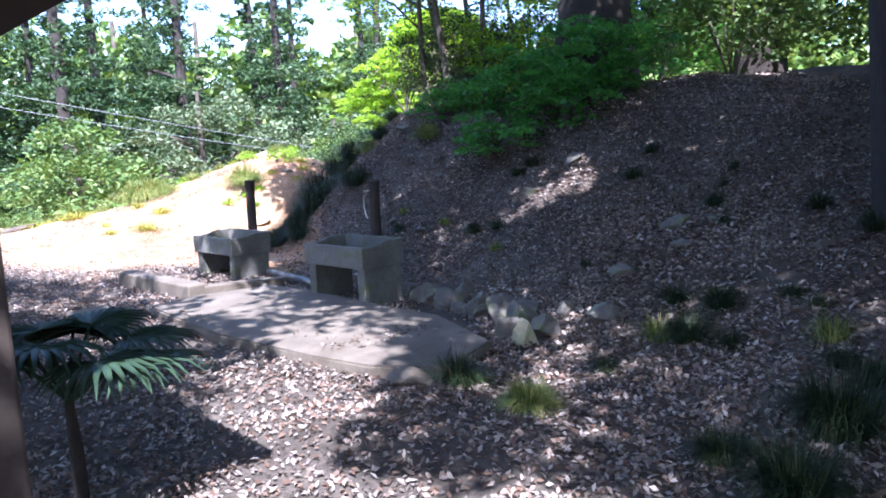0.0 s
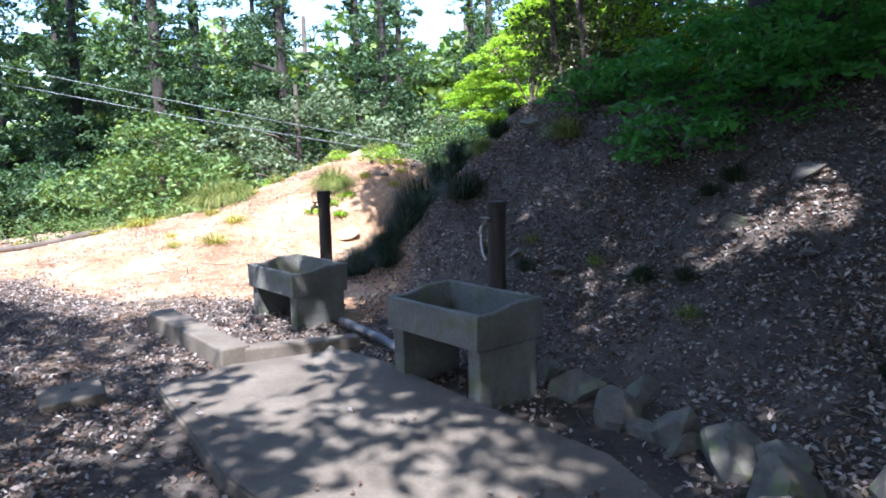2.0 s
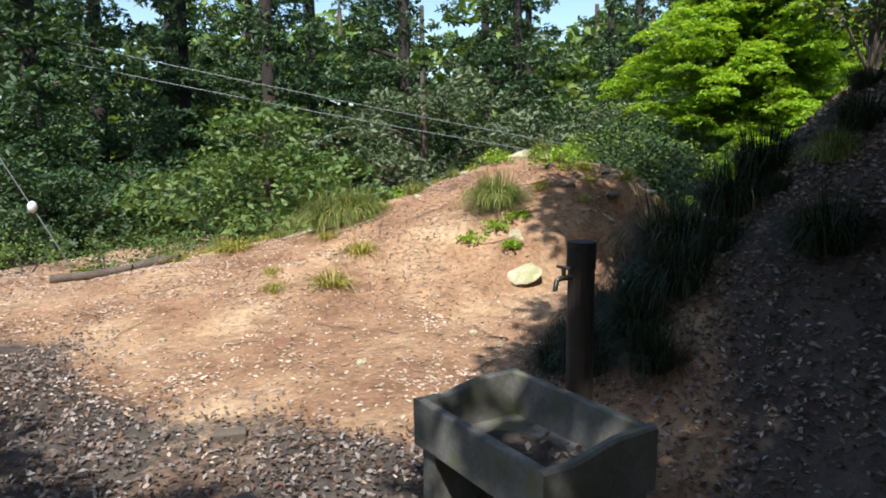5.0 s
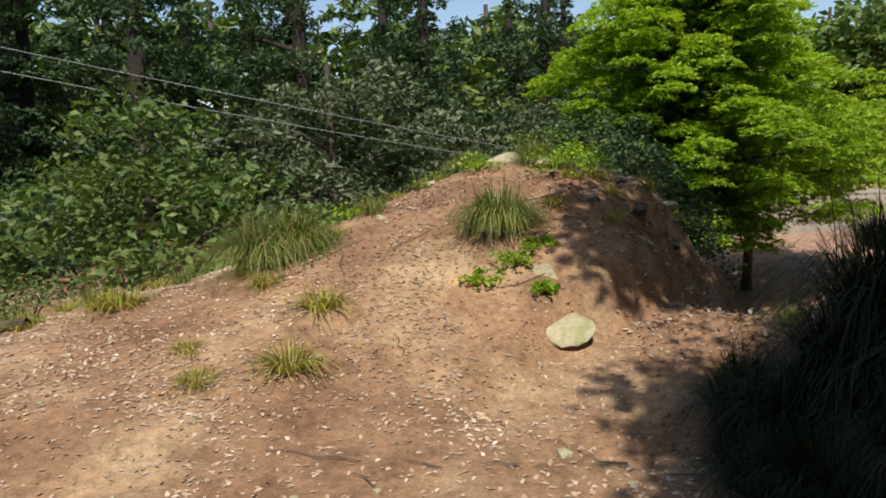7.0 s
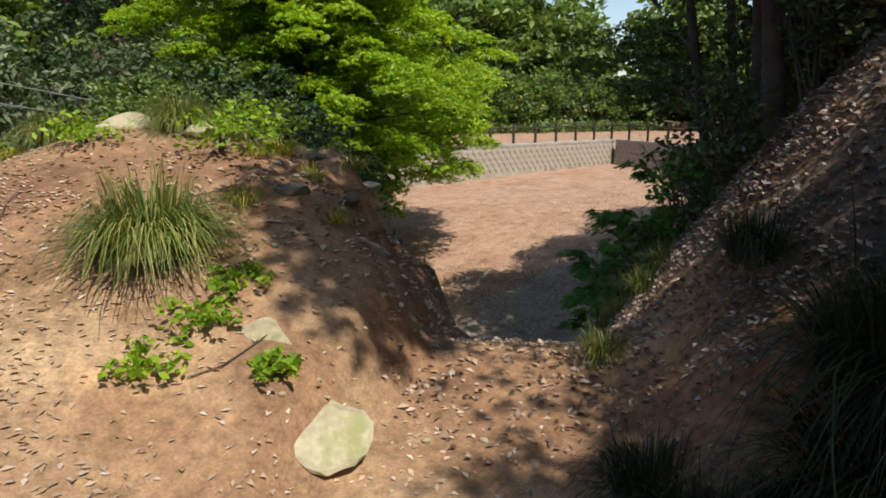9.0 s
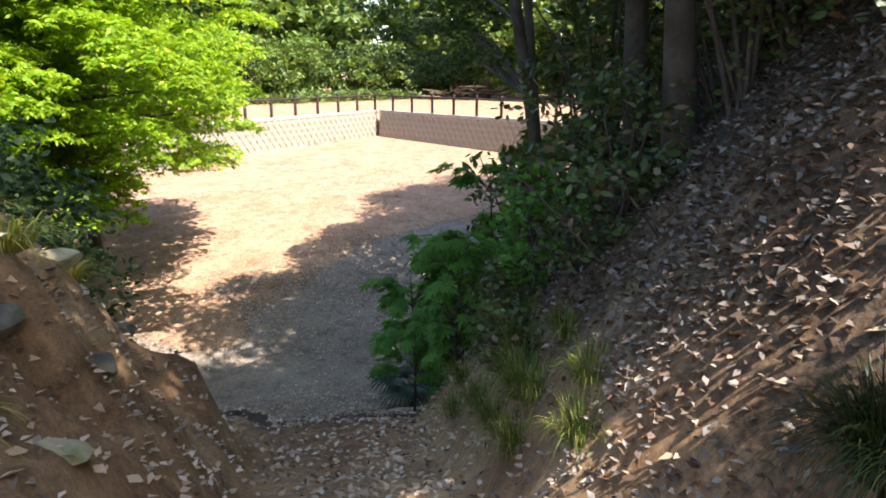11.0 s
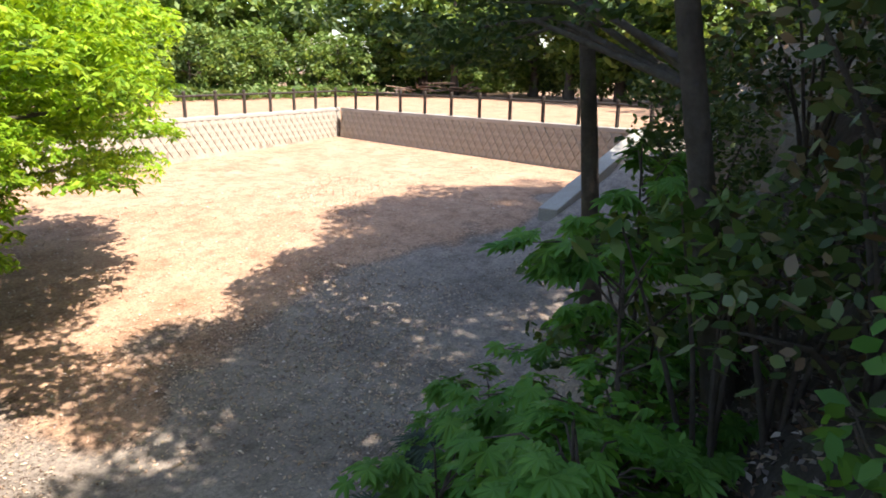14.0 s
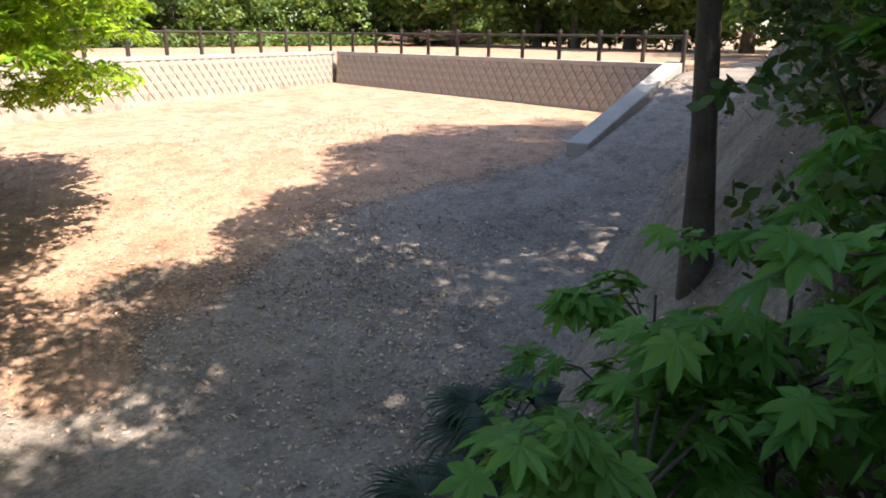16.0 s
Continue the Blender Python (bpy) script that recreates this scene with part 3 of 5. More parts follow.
for i, (x, y, s) in enumerate(((-4.62, 16.1, 1.15), (-6.95, 15.7, 1.25), (-6.7, 15.95, 1.2), (0.5, 4.33, 0.5), (-4.2, 17.75, 0.8), (-5.1, 18.1, 0.7), (-0.24, 11.47, 0.65), (-1.3, 12.4, 0.6))):
    tuft(TUFT_BIG, x, y, s * 0.9, i * 37, "large arching clump of green and straw-coloured sedge")
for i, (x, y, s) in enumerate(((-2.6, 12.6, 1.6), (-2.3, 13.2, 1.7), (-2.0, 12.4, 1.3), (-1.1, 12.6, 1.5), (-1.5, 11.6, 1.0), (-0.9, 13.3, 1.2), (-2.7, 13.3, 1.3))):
    tuft(TUFT_SHADED, x, y, s * (0.5 + 0.45 * (i % 3 == 1)), i * 41 + 1, "shade-coloured sedge clump on the leafy bank")
tuft(TUFT_SHADED, 0.06, 4.85, 0.62, 7, "shade-coloured sedge clump beside the concrete apron")
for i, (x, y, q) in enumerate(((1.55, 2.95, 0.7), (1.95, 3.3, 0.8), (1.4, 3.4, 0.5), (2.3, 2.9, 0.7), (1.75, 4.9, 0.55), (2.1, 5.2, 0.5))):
    tuft(TUFT_SHADED, x, y, q, i * 23, "shade-coloured sedge clump at the foot of the bank")
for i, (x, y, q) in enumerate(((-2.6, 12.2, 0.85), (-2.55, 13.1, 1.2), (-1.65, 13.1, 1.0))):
    tuft(TUFT_SHADED, x, y, q * 1.1, i * 61, "large shade-coloured sedge clump overhanging the shaded bank's foot")
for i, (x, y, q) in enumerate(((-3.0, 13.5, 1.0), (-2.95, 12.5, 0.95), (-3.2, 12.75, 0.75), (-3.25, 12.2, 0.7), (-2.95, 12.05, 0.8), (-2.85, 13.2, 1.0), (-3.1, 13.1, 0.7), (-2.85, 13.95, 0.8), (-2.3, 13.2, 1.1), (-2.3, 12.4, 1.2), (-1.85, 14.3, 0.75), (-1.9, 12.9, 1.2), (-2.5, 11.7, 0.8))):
    tuft(TUFT_SHADED, x, y, q, i * 71 + 2, "long-bladed sedge clump hanging from the shaded bank")
rr = random.Random(12)
for i in range(34):
    y = rr.uniform(3.5, 13.5)
    x = float(np.interp(y, [3, 7.5, 9, 10.8, 13.5], [1.6, 0.5, -0.2, -1.5, -2.0])) + rr.uniform(0, 3.2)
    tuft(TUFT_SHADED, x, y, rr.uniform(0.22, 0.5), i * 43, "small shade-coloured sedge clump among fallen leaves on the bank")
for i in range(16):
    y = rr.uniform(4.5, 12.5)
    x = float(np.interp(y, [3, 7.5, 9, 10.8, 13.5], [1.5, 0.2, -0.5, -1.8, -2.2])) + rr.uniform(0, 2.6)
    q = rr.uniform(0.1, 0.28)
    rock(x, y, (q * 1.2, q * 0.9, q * 0.6), M_ROCK, "dark stone half buried in fallen leaves", 200 + i, 0.35, i * 71)
for i, (x, y, s) in enumerate(((-2.14, 15.1, 0.95), (-6.05, 16.75, 1.0), (-5.6, 17.4, 0.7), (-4.0, 18.1, 0.9), (-3.9, 17.4, 0.7), (0.0, 9.5, 0.5), (1.6, 5.1, 0.8), (-0.6, 10.2, 0.5), (0.6, 8.2, 0.5), (-8.6, 15.5, 0.9), (-9.2, 15.1, 0.9), (-7.9, 15.9, 0.8), (2.4, 4.2, 0.7))):
    tuft(TUFT_MID, x, y, s, i * 29 + 2, "small sedge clump growing through fallen leaves")
for i, (x, y, s) in enumerate(((-6.06, 14.72, 0.95), (-6.07, 13.9, 1.0), (-6.64, 13.6, 0.6), (-6.73, 15.15, 0.7), (-8.1, 15.1, 1.1), (-8.4, 15.25, 0.8), (-7.0, 15.5, 0.6), (-6.9, 14.0, 0.5), (-6.35, 16.2, 0.7), (-8.9, 14.9, 0.8))):
    tuft(TUFT_PALE, x, y, s * 1.35, i * 53, "yellowing low grass tuft on bare soil")


# ---- trees ----
def clump_crown(seed, centres, radii, per, leaf, flat=0.35, aspect=2.2, squash=0.6, droop=0.2, shape=leaf_quads):
    r = np.random.default_rng(seed)
    allc = []
    for (c, rad) in zip(centres, radii):
        n = max(8, int(per * rad * rad))
        v = r.normal(0, 1, (n, 3))
        v /= np.linalg.norm(v, axis=1, keepdims=True)
        v *= rad * r.uniform(0.25, 1.0, (n, 1)) ** 0.6
        v[:, 2] *= squash
        v[:, 2] -= droop * np.hypot(v[:, 0], v[:, 1]) ** 2 / max(rad, 0.1)
        allc.append(np.asarray(c) + v)
    return shape(np.concatenate(allc), leaf, flat, aspect, droop, seed)


def broad_crown(seed, rx, rz, cz, clumps, per, leaf, size=(0.13, 0.27), inner=0.45, keep=None, **kw):
    """Clump centres on and inside an uneven ellipsoid."""
    r = np.random.default_rng(seed)
    v = r.normal(0, 1, (clumps, 3))
    v /= np.linalg.norm(v, axis=1, keepdims=True)
    v *= r.uniform(inner, 1.05, (clumps, 1))
    c = v * [rx, rx, rz] + [0, 0, cz]
    if keep is not None:
        c = c[keep(c)]
        clumps = len(c)
    return c, clump_crown(seed + 1, c, r.uniform(*size, clumps) * rx + 0.15, per, leaf, **kw)


def merge_crowns(a, b):
    (ca, (va, fa)), (cb, (vb, fb)) = a, b
    return np.concatenate([ca, cb]), (np.concatenate([va, vb]), np.concatenate([fa, fb + len(va)]))


def fan_leaves(centres, size, seed, tilt=0.45, fingers=(-0.85, 0.0, 0.85)):
    """Leaves of three narrow fingers spread from one stalk, hanging outwards."""
    r = np.random.default_rng(seed)
    n = len(centres)
    yaw = r.uniform(0, 2 * np.pi, n)
    drop = r.uniform(-0.1, 0.75, n)
    s = (size * r.uniform(0.7, 1.3, n))[:, None]
    roll = r.normal(0, tilt, n)
    vs = []
    for f in fingers:
        a = yaw + f
        d = np.stack([np.cos(a), np.sin(a), -drop - 0.15 * abs(f)], 1)
        d /= np.linalg.norm(d, axis=1, keepdims=True)
        w = np.stack([-np.sin(a), np.cos(a), roll], 1)
        ln = s * (1.0 if f == 0 else 0.8)
        mid = centres + d * ln * 0.5
        vs.append(np.stack([centres, mid + w * s * 0.15, centres + d * ln + [0, 0, -0.1] * ln, mid - w * s * 0.15], 1))
    vs = np.concatenate(vs, 1).reshape(-1, 3)
    return vs, np.arange(len(vs)).reshape(-1, 4)


def spray_crown(seed, centres, radii, per, leaf, squash=0.2, droop=0.35):
    """Flat drooping sprays of fingered leaves."""
    r = np.random.default_rng(seed)
    out = []
    for c, rad in zip(centres, radii):
        n = max(6, int(per * rad * rad))
        a, q = r.uniform(0, 2 * np.pi, n), rad * r.uniform(0, 1, n) ** 0.5
        z = r.normal(0, squash * 0.5, n) * rad - droop * q * q / rad
        out.append(np.asarray(c) + np.stack([q * np.cos(a), q * np.sin(a), z], 1))
    return fan_leaves(np.concatenate(out), leaf, seed + 1)


def cone_crown(seed, height, r0, start, per, leaf, count=12, **kw):
    """Whorls of drooping sprays, narrowing upwards."""
    r = np.random.default_rng(seed)
    c, rad = [], []
    z = start
    while z < height:
        f = 1 - (z - start) / (height - start)
        k = max(5, int(count * f))
        for i in range(k):
            a = r.uniform(0, 2 * np.pi)
            d = r0 * (0.2 + 0.8 * f) * (r.uniform(0.08, 0.3) if i % 4 == 0 else r.uniform(0.25, 1.0))
            c.append((d * math.cos(a), d * math.sin(a), z - 0.35 * d + r.normal(0, 0.3)))
            rad.append(r.uniform(0.5, 0.9) * (0.5 + 0.5 * f))
        z += height * 0.035
    return np.array(c), clump_crown(seed + 1, c, rad, per, leaf, **kw)


def tree(name, label, x, y, height, radius, crown, leaf_mat, bark=None, lean=(0, 0), seed=0, limbs=8, base=None, group="", trunk_top=0.92):
    z = (gz(x, y) if base is None else base) - 0.15
    e = thing(name, pose(x, y, z), label, "tree", group)
    r = random.Random(seed)
    pts, rad = [], []
    for i in range(7):
        f = i / 6 * trunk_top
        pts.append((lean[0] * f * height + 0.006 * height * math.sin(3 * f + seed), lean[1] * f * height + 0.006 * height * math.cos(4 * f + seed), f * height))
        rad.append(radius * (1 - 0.75 * f) * (1.35 if i == 0 else 1))
    centres, (lv, lf) = crown
    off = np.array([lean[0] * height * 0.7, lean[1] * height * 0.7, 0])
    bits = [tube(pts, rad, 10)]
    pick_c = list(range(len(centres)))
    r.shuffle(pick_c)
    for k in pick_c[:limbs]:
        c = centres[k] + off
        f = min(0.85, max(0.2, (c[2] - 0.25 * math.hypot(c[0], c[1])) / height))
        p0 = Vector((np.interp(f * height, [p[2] for p in pts], [p[0] for p in pts]), np.interp(f * height, [p[2] for p in pts], [p[1] for p in pts]), f * height))
        p1 = Vector(c)
        mid = p0.lerp(p1, 0.5) + Vector((0, 0, 0.06 * (p1 - p0).length))
        hang("limb", mesh_data("limb", *tube([p0, mid, p1], [radius * 0.38 * (1 - f * 0.6), radius * 0.24, radius * 0.06], 6), bark or M_BARK, smooth=True), e)
    v, f = join(bits)
    hang("trunk", mesh_data("trunk", v, f, bark or M_BARK, smooth=True), e)
    hang("crown", mesh_data("crown", lv + off, lf, leaf_mat), e)
    return e


# bright layered maple beside the cut
r = np.random.default_rng(5)
pads, rads = [], []
for tier in range(12):
    z0 = 3.7 + 0.62 * tier
    reach = 4.6 * float(np.interp(z0, [3.7, 4.6, 5.4, 6.2, 8.2, 10.8], [0.5, 0.8, 0.96, 1.0, 0.9, 0.4]))
    for k in range(9):
        a = 2 * math.pi * (k + r.uniform(-0.4, 0.4)) / 9 + tier * 0.7
        ln, zb = reach * r.uniform(0.66, 1.08), z0 + r.uniform(-0.2, 0.2)
        for q in np.linspace(0.25, 1.0, 6):
            d = ln * q
            pads.append((d * math.cos(a) + r.normal(0, 0.14), d * math.sin(a) + r.normal(0, 0.14), zb + 0.3 * q - 1.05 * q ** 3))
            rads.append(r.uniform(0.5, 0.85) * (1.1 - 0.3 * q))
tree("maple_tree", "bright yellow-green maple with layered drooping branches", 0.1, 28.8, 9.2, 0.2, (np.array(pads), spray_crown(6, pads, rads, 400, 0.15, squash=0.13)), M_MAPLE, seed=3, limbs=34, base=-3.4)

r = np.random.default_rng(15)
pads, rads = [], []
for k in range(190):
    a, d = r.uniform(0, 2 * np.pi), 3.5 * r.uniform(0.05, 1.0) ** 0.5
    pads.append((d * math.cos(a), d * math.sin(a), r.uniform(3.5, 7.4) - 0.16 * d))
    rads.append(r.uniform(0.6, 1.05))
tree("maple_tree", "second yellow-green maple shading the sandy lot's edge", 3.0, 32.7, 7.0, 0.18, (np.array(pads), spray_crown(16, pads, rads, 190, 0.18)), M_MAPLE, seed=5, limbs=22, base=-3.2)

# slender maples on the bank's far shoulder
r = np.random.default_rng(9)
for i, (x, y, h, lx) in enumerate(((0.4, 16.0, 8.0, -0.16), (1.0, 16.6, 8.5, -0.08), (0.25, 13.9, 7.0, -0.13), (0.95, 14.3, 7.5, -0.02), (-0.3, 14.4, 6.5, -0.05))):
    c = [(r.normal(0, 1.5), r.normal(0, 1.5), r.uniform(3.2, 7.5)) for _ in range(26)]
    cr = (np.array(c), spray_crown(20 + i, c, r.uniform(0.5, 0.95, 26), 170, 0.12))
    tree("young_maple", "slender leaning young maple on the bank's shoulder", x, y, h, 0.09 if y > 15 else 0.065, cr, M_MAPLE, lean=(lx, 0.02), seed=i + 2, limbs=12, group="young maples")

# big shade trees on the bank
GLADES = ((-1.3, 4.5, 0.65), (-0.15, 3.2, 0.45), (0.8, 5.45, 0.4), (-2.4, 7.2, 0.4), (-1.4, 6.2, 0.15), (-3.3, 8.6, 0.5), (1.85, 5.9, 0.2), (2.7, 6.2, 0.15), (-3.4, 6.6, 0.4), (-2.9, 5.6, 0.25), (-4.6, 8.0, 0.3), (-0.36, 11.3, 0.25), (-0.39, 9.97, 0.15), (-1.41, 11.65, 0.25), (-1.46, 12.3, 0.15))
PATH_GLADES = ((-2.7, 15.4, 0.7),)
LOT_GLADES = ((2.8, 23.0, 0.5), (3.6, 23.5, 0.35), (2.2, 25.1, 0.6), (1.9, 23.8, 0.4))


def sunlit_gaps(x, y, lean_x, glades):
    """Keep only the boughs whose shade misses the open glades on the ground."""
    def keep(c):
        k = (c[:, 2] + gz(x, y)) / SUN_TO.z
        px, py = c[:, 0] + x + lean_x - SUN_TO.x * k, c[:, 1] + y - SUN_TO.y * k
        ok = np.ones(len(c), bool)
        for gx_, gy_, gr in glades:
            ok &= np.hypot(px - gx_, py - gy_) > gr + 0.25
        return ok
    return keep


for i, (x, y, h, rad, rx, rz, cz, n, den, tip, big) in enumerate(((2.6, 11.9, 13, 0.62, 4.2, 2.6, 8.6, 75, 300, -0.02, 0), (3.9, 5.2, 12, 0.45, 5.2, 2.4, 7.4, 165, 350, -0.22, 1), (4.5, -0.5, 12, 0.4, 4.8, 2.4, 7.6, 170, 330, -0.05, 1), (6.5, 14.5, 13, 0.4, 4.2, 2.8, 8.5, 95, 150, 0, 0), (-5.6, -0.8, 12, 0.35, 5.4, 2.4, 8.0, 125, 280, 0, 1))):
    crown = broad_crown(100 + i * 7, rx, rz, cz, n, den, 0.24, size=(0.08, 0.17) if big else (0.13, 0.27), keep=sunlit_gaps(x, y, tip * h * 0.7, GLADES + PATH_GLADES + LOT_GLADES))
    if i == 0:  # unseen boughs added over the path, placed where its shade is wanted
        r = np.random.default_rng(77)
        over = []
        for x0, x1, y0, y1, k in ((-3.0, 2.0, 5.6, 8.4, 80), (-2.7, 2.0, 11.2, 12.9, 30), (-3.1, -2.7, 10.8, 11.6, 6), (0.9, 2.2, 9.4, 11.0, 8)):
            for _ in range(k):
                over.append((r.uniform(x0, x1) - x - tip * h * 0.7, r.uniform(y0, y1) - y, 6.3 + r.uniform(-0.5, 0.5)))
        over = np.array(over)
        crown = merge_crowns(crown, (over, clump_crown(78, over, r.uniform(0.5, 0.85, len(over)), 420, 0.2)))
    tree("shade_tree", "large dark-barked evergreen tree standing on the leafy bank", x, y, h, rad, crown, M_BROAD, M_BARK_DARK, lean=(tip, 0), seed=i, limbs=14, group="large bank trees")
# slim leaning tree whose low branches hang over the path
r = np.random.default_rng(44)
hang_c = [(0.2 + 2.4 * u + r.normal(0, 0.25), 0.6 + 1.9 * u + r.normal(0, 0.5), 2.75 - 0.35 * u + r.normal(0, 0.22)) for u in r.uniform(0, 1, 34)]
tree("leaning_tree", "slim leaning tree with low branches over the path", 2.36, 18.15, 9.0, 0.075, (np.array(hang_c), clump_crown(45, hang_c, r.uniform(0.3, 0.55, 34), 800, 0.085, flat=0.5, aspect=2.2, squash=0.22, droop=0.3)), M_BROAD, M_BARK, lean=(-0.09, 0.13), seed=4, limbs=7)
r = np.random.default_rng(152)
# extra clumps above view, added to fill the shade on the lot
reach_c = np.stack([r.uniform(1.6, 5.8, 54), r.uniform(-1.3, 3.2, 54), r.uniform(6.2, 7.2, 54)], 1)
tree("shade_tree", "slim grey-barked tree at the foot of the bank", 5.6, 20.55, 9.0, 0.118, merge_crowns(broad_crown(150, 2.6, 1.5, 6.9, 60, 260, 0.2, keep=sunlit_gaps(5.6, 20.55, -0.28, LOT_GLADES)), (reach_c, clump_crown(153, reach_c, r.uniform(0.55, 0.9, 54), 300, 0.2))), M_BROAD, M_BARK, lean=(-0.045, 0.065), seed=8, limbs=12)
tree("shade_tree", "evergreen tree above the gravel track", 12.7, 19.3, 10.0, 0.22, broad_crown(160, 3.8, 2.0, 7.0, 120, 320, 0.22), M_BROAD, M_BARK, seed=9, limbs=12)
tree("shade_tree", "evergreen tree above the gravel track", 16.0, 19.4, 10.0, 0.22, broad_crown(165, 4.2, 2.2, 7.4, 110, 300, 0.22), M_BROAD, M_BARK, seed=10, limbs=12)

# tall conifers behind the mound
protos = []
for i in range(4):
    fine = i < 2
    crown = cone_crown(200 + i, 19, 3.9, 0.3, 330 if fine else 130, 0.2 if fine else 0.36, count=18 if fine else 14, flat=0.3, aspect=2.8, squash=0.42, droop=0.4)
    protos.append(tree("cedar", "tall dark cedar with drooping sprays behind the mound", (-8, -14, -18, -24.5)[i], (34.5, 26, 44, 35)[i], 20, 0.32, crown, M_CEDAR, M_BARK_DARK, seed=i, limbs=10, base=-4.0, group="tall cedars"))
r = random.Random(4)
near_spots = [(-17.5, 20.5), (-11.5, 31), (-19.5, 25), (-23, 18), (-3.5, 39), (-15.5, 31.5)]
far_spots = [(-10, 38), (-20, 30), (-26, 21), (-24, 27), (-29, 19), (-14, 38), (-5, 46), (-21, 36), (-30, 30), (-9, 44), (-33, 14), (-27, 11), (-36, 24), (-28, 40), (-34, 20), (-2, 52), (-12, 52), (-40, 34)]
for k, (x, y) in enumerate(near_spots + far_spots):
    copy_thing(protos[k % 2 + (0 if k < len(near_spots) else 2)], pose(x, y, -3.2 + r.uniform(-1, 0.5), 0, 0, r.uniform(0, 360)))

# broadleaf bushes and trees between
BUSH = [broad_crown(300 + i * 5, 2.4, 1.7, 1.8, 64, 560, 0.14, size=(0.08, 0.19), inner=0.55, flat=0.4, aspect=2.4, squash=0.5) for i in range(2)]
FAR_BUSH = [broad_crown(310 + i * 5, 2.4, 1.7, 1.8, 46, 150, 0.27, size=(0.1, 0.22), flat=0.4, aspect=2.0) for i in range(2)]
lightp = [tree("laurel_bush", ("rounded pale-green laurel bush below the mound", "dark green laurel bush below the mound")[i], -11.0 - 2.5 * i, 20.5 - 1.2 * i, 3.6, 0.08, BUSH[i], (M_LIGHT, M_CEDAR)[i], seed=i + 20, limbs=12, base=-1.7, group="laurel bushes") for i in range(2)]
copy_thing(lightp[0], pose(-10.2, 19.4, -1.6, 0, 0, 40) @ Matrix.Scale(1.2, 4))
for k, (x, y, z, s) in enumerate(((-8.6, 21.5, -2.6, 1), (-15.5, 17.5, -1.4, 1), (-17.5, 14.5, -1.0, 1), (-6.5, 23.5, -2.8, 1), (-14, 23, -2.0, 1), (-21, 13.5, -0.5, 1))):
    copy_thing(lightp[s], pose(x, y, z, 0, 0, k * 67))
GREY = broad_crown(340, 4.4, 3.0, 4.4, 115, 330, 0.22, size=(0.07, 0.18), inner=0.5, flat=0.4, aspect=3.0, droop=0.35, squash=0.45)
tree("spreading_tree", "broad grey-green tree with hanging leaves behind the mound", -4.5, 29.0, 7.5, 0.22, GREY, M_GREYGREEN, seed=31, limbs=26, base=-3.6)
tree("spreading_tree", "broad grey-green tree with hanging leaves behind the mound", -9.5, 27.5, 8.5, 0.22, broad_crown(345, 3.8, 3.4, 5.0, 105, 330, 0.22, size=(0.07, 0.19), inner=0.5, flat=0.4, aspect=3.0, droop=0.35, squash=0.45), M_GREYGREEN, seed=32, limbs=20, base=-3.4)

# woods round the upper terrace, and unseen copies behind that block the sky
FAR = [broad_crown(400 + i * 5, 4.2, 3.9, 4.6, 80, 62, 0.5, size=(0.11, 0.24)) for i in range(3)]
farp = [tree("woodland_tree", "leafy green tree at the terrace's edge, also copied unseen to block sky", 22 + 7 * i, 70 + i, 9.5, 0.25, FAR[i], M_WOODS, seed=40 + i, limbs=10, base=TOP_Z, group="woodland edge") for i in range(3)]
r = random.Random(6)
for k in range(34):
    a = k / 33
    x, y = (-4 + 62 * a + r.uniform(-2, 2), 74 - 8 * math.sin(a * 3) + r.uniform(-1, 5)) if k < 22 else (44 + r.uniform(-4, 8), 60 - (k - 22) * 4.2)
    copy_thing(farp[k % 3], pose(x, y, -0.3, 0, 0, r.uniform(0, 360)) @ Matrix.Scale(r.uniform(1.2, 1.7), 4))
for k in range(11):
    a = k / 10
    copy_thing(farp[k % 3], pose(-52 + 56 * a + r.uniform(-2, 2), 32 + 34 * a ** 0.8 + r.uniform(-3, 3), -4.5, 0, 0, r.uniform(0, 360)) @ Matrix.Scale(1.9, 4))
edgep = [tree("edge_bush", ("pale-green bush at the terrace's back edge", "dark green bush at the terrace's back edge")[i], 3.0 + 2.4 * i, 59.5, 3.6, 0.08, FAR_BUSH[i], (M_WOODS, M_BROAD)[i], seed=i + 25, limbs=6, base=TOP_Z, group="terrace bushes") for i in range(2)]
for k in range(26):
    copy_thing(edgep[int(k % 4 == 1)], pose(4 + 2.1 * k + r.uniform(-1, 1), 59.0 + r.uniform(-1.2, 1.2) - 0.003 * (k - 10) ** 2, TOP_Z, 0, 0, r.uniform(0, 360)) @ Matrix.Scale(1.25, 4))
# unseen trees added around and behind the camera, only to block skylight
for k, (x, y) in enumerate(((10, 12), (14, 14), (18, 16), (12, 7), (9, -2), (16, 2), (22, 12), (26, 17), (30, 21), (34, 26), (4, -6), (-3, -9), (-10, -8), (-16, -3), (-22, 3), (12, -9), (20, -4), (-18, 8))):
    copy_thing(farp[k % 3], pose(x, y, gz(x, y) - 0.2, 0, 0, k * 77))


for k in range(16):
    a = k / 15
    copy_thing(edgep[int(k % 5 == 2)], pose(53 - 11 * a + r.uniform(-1, 1), 56 - 25 * a + r.uniform(-1, 1), TOP_Z, 0, 0, r.uniform(0, 360)) @ Matrix.Scale(0.9, 4))


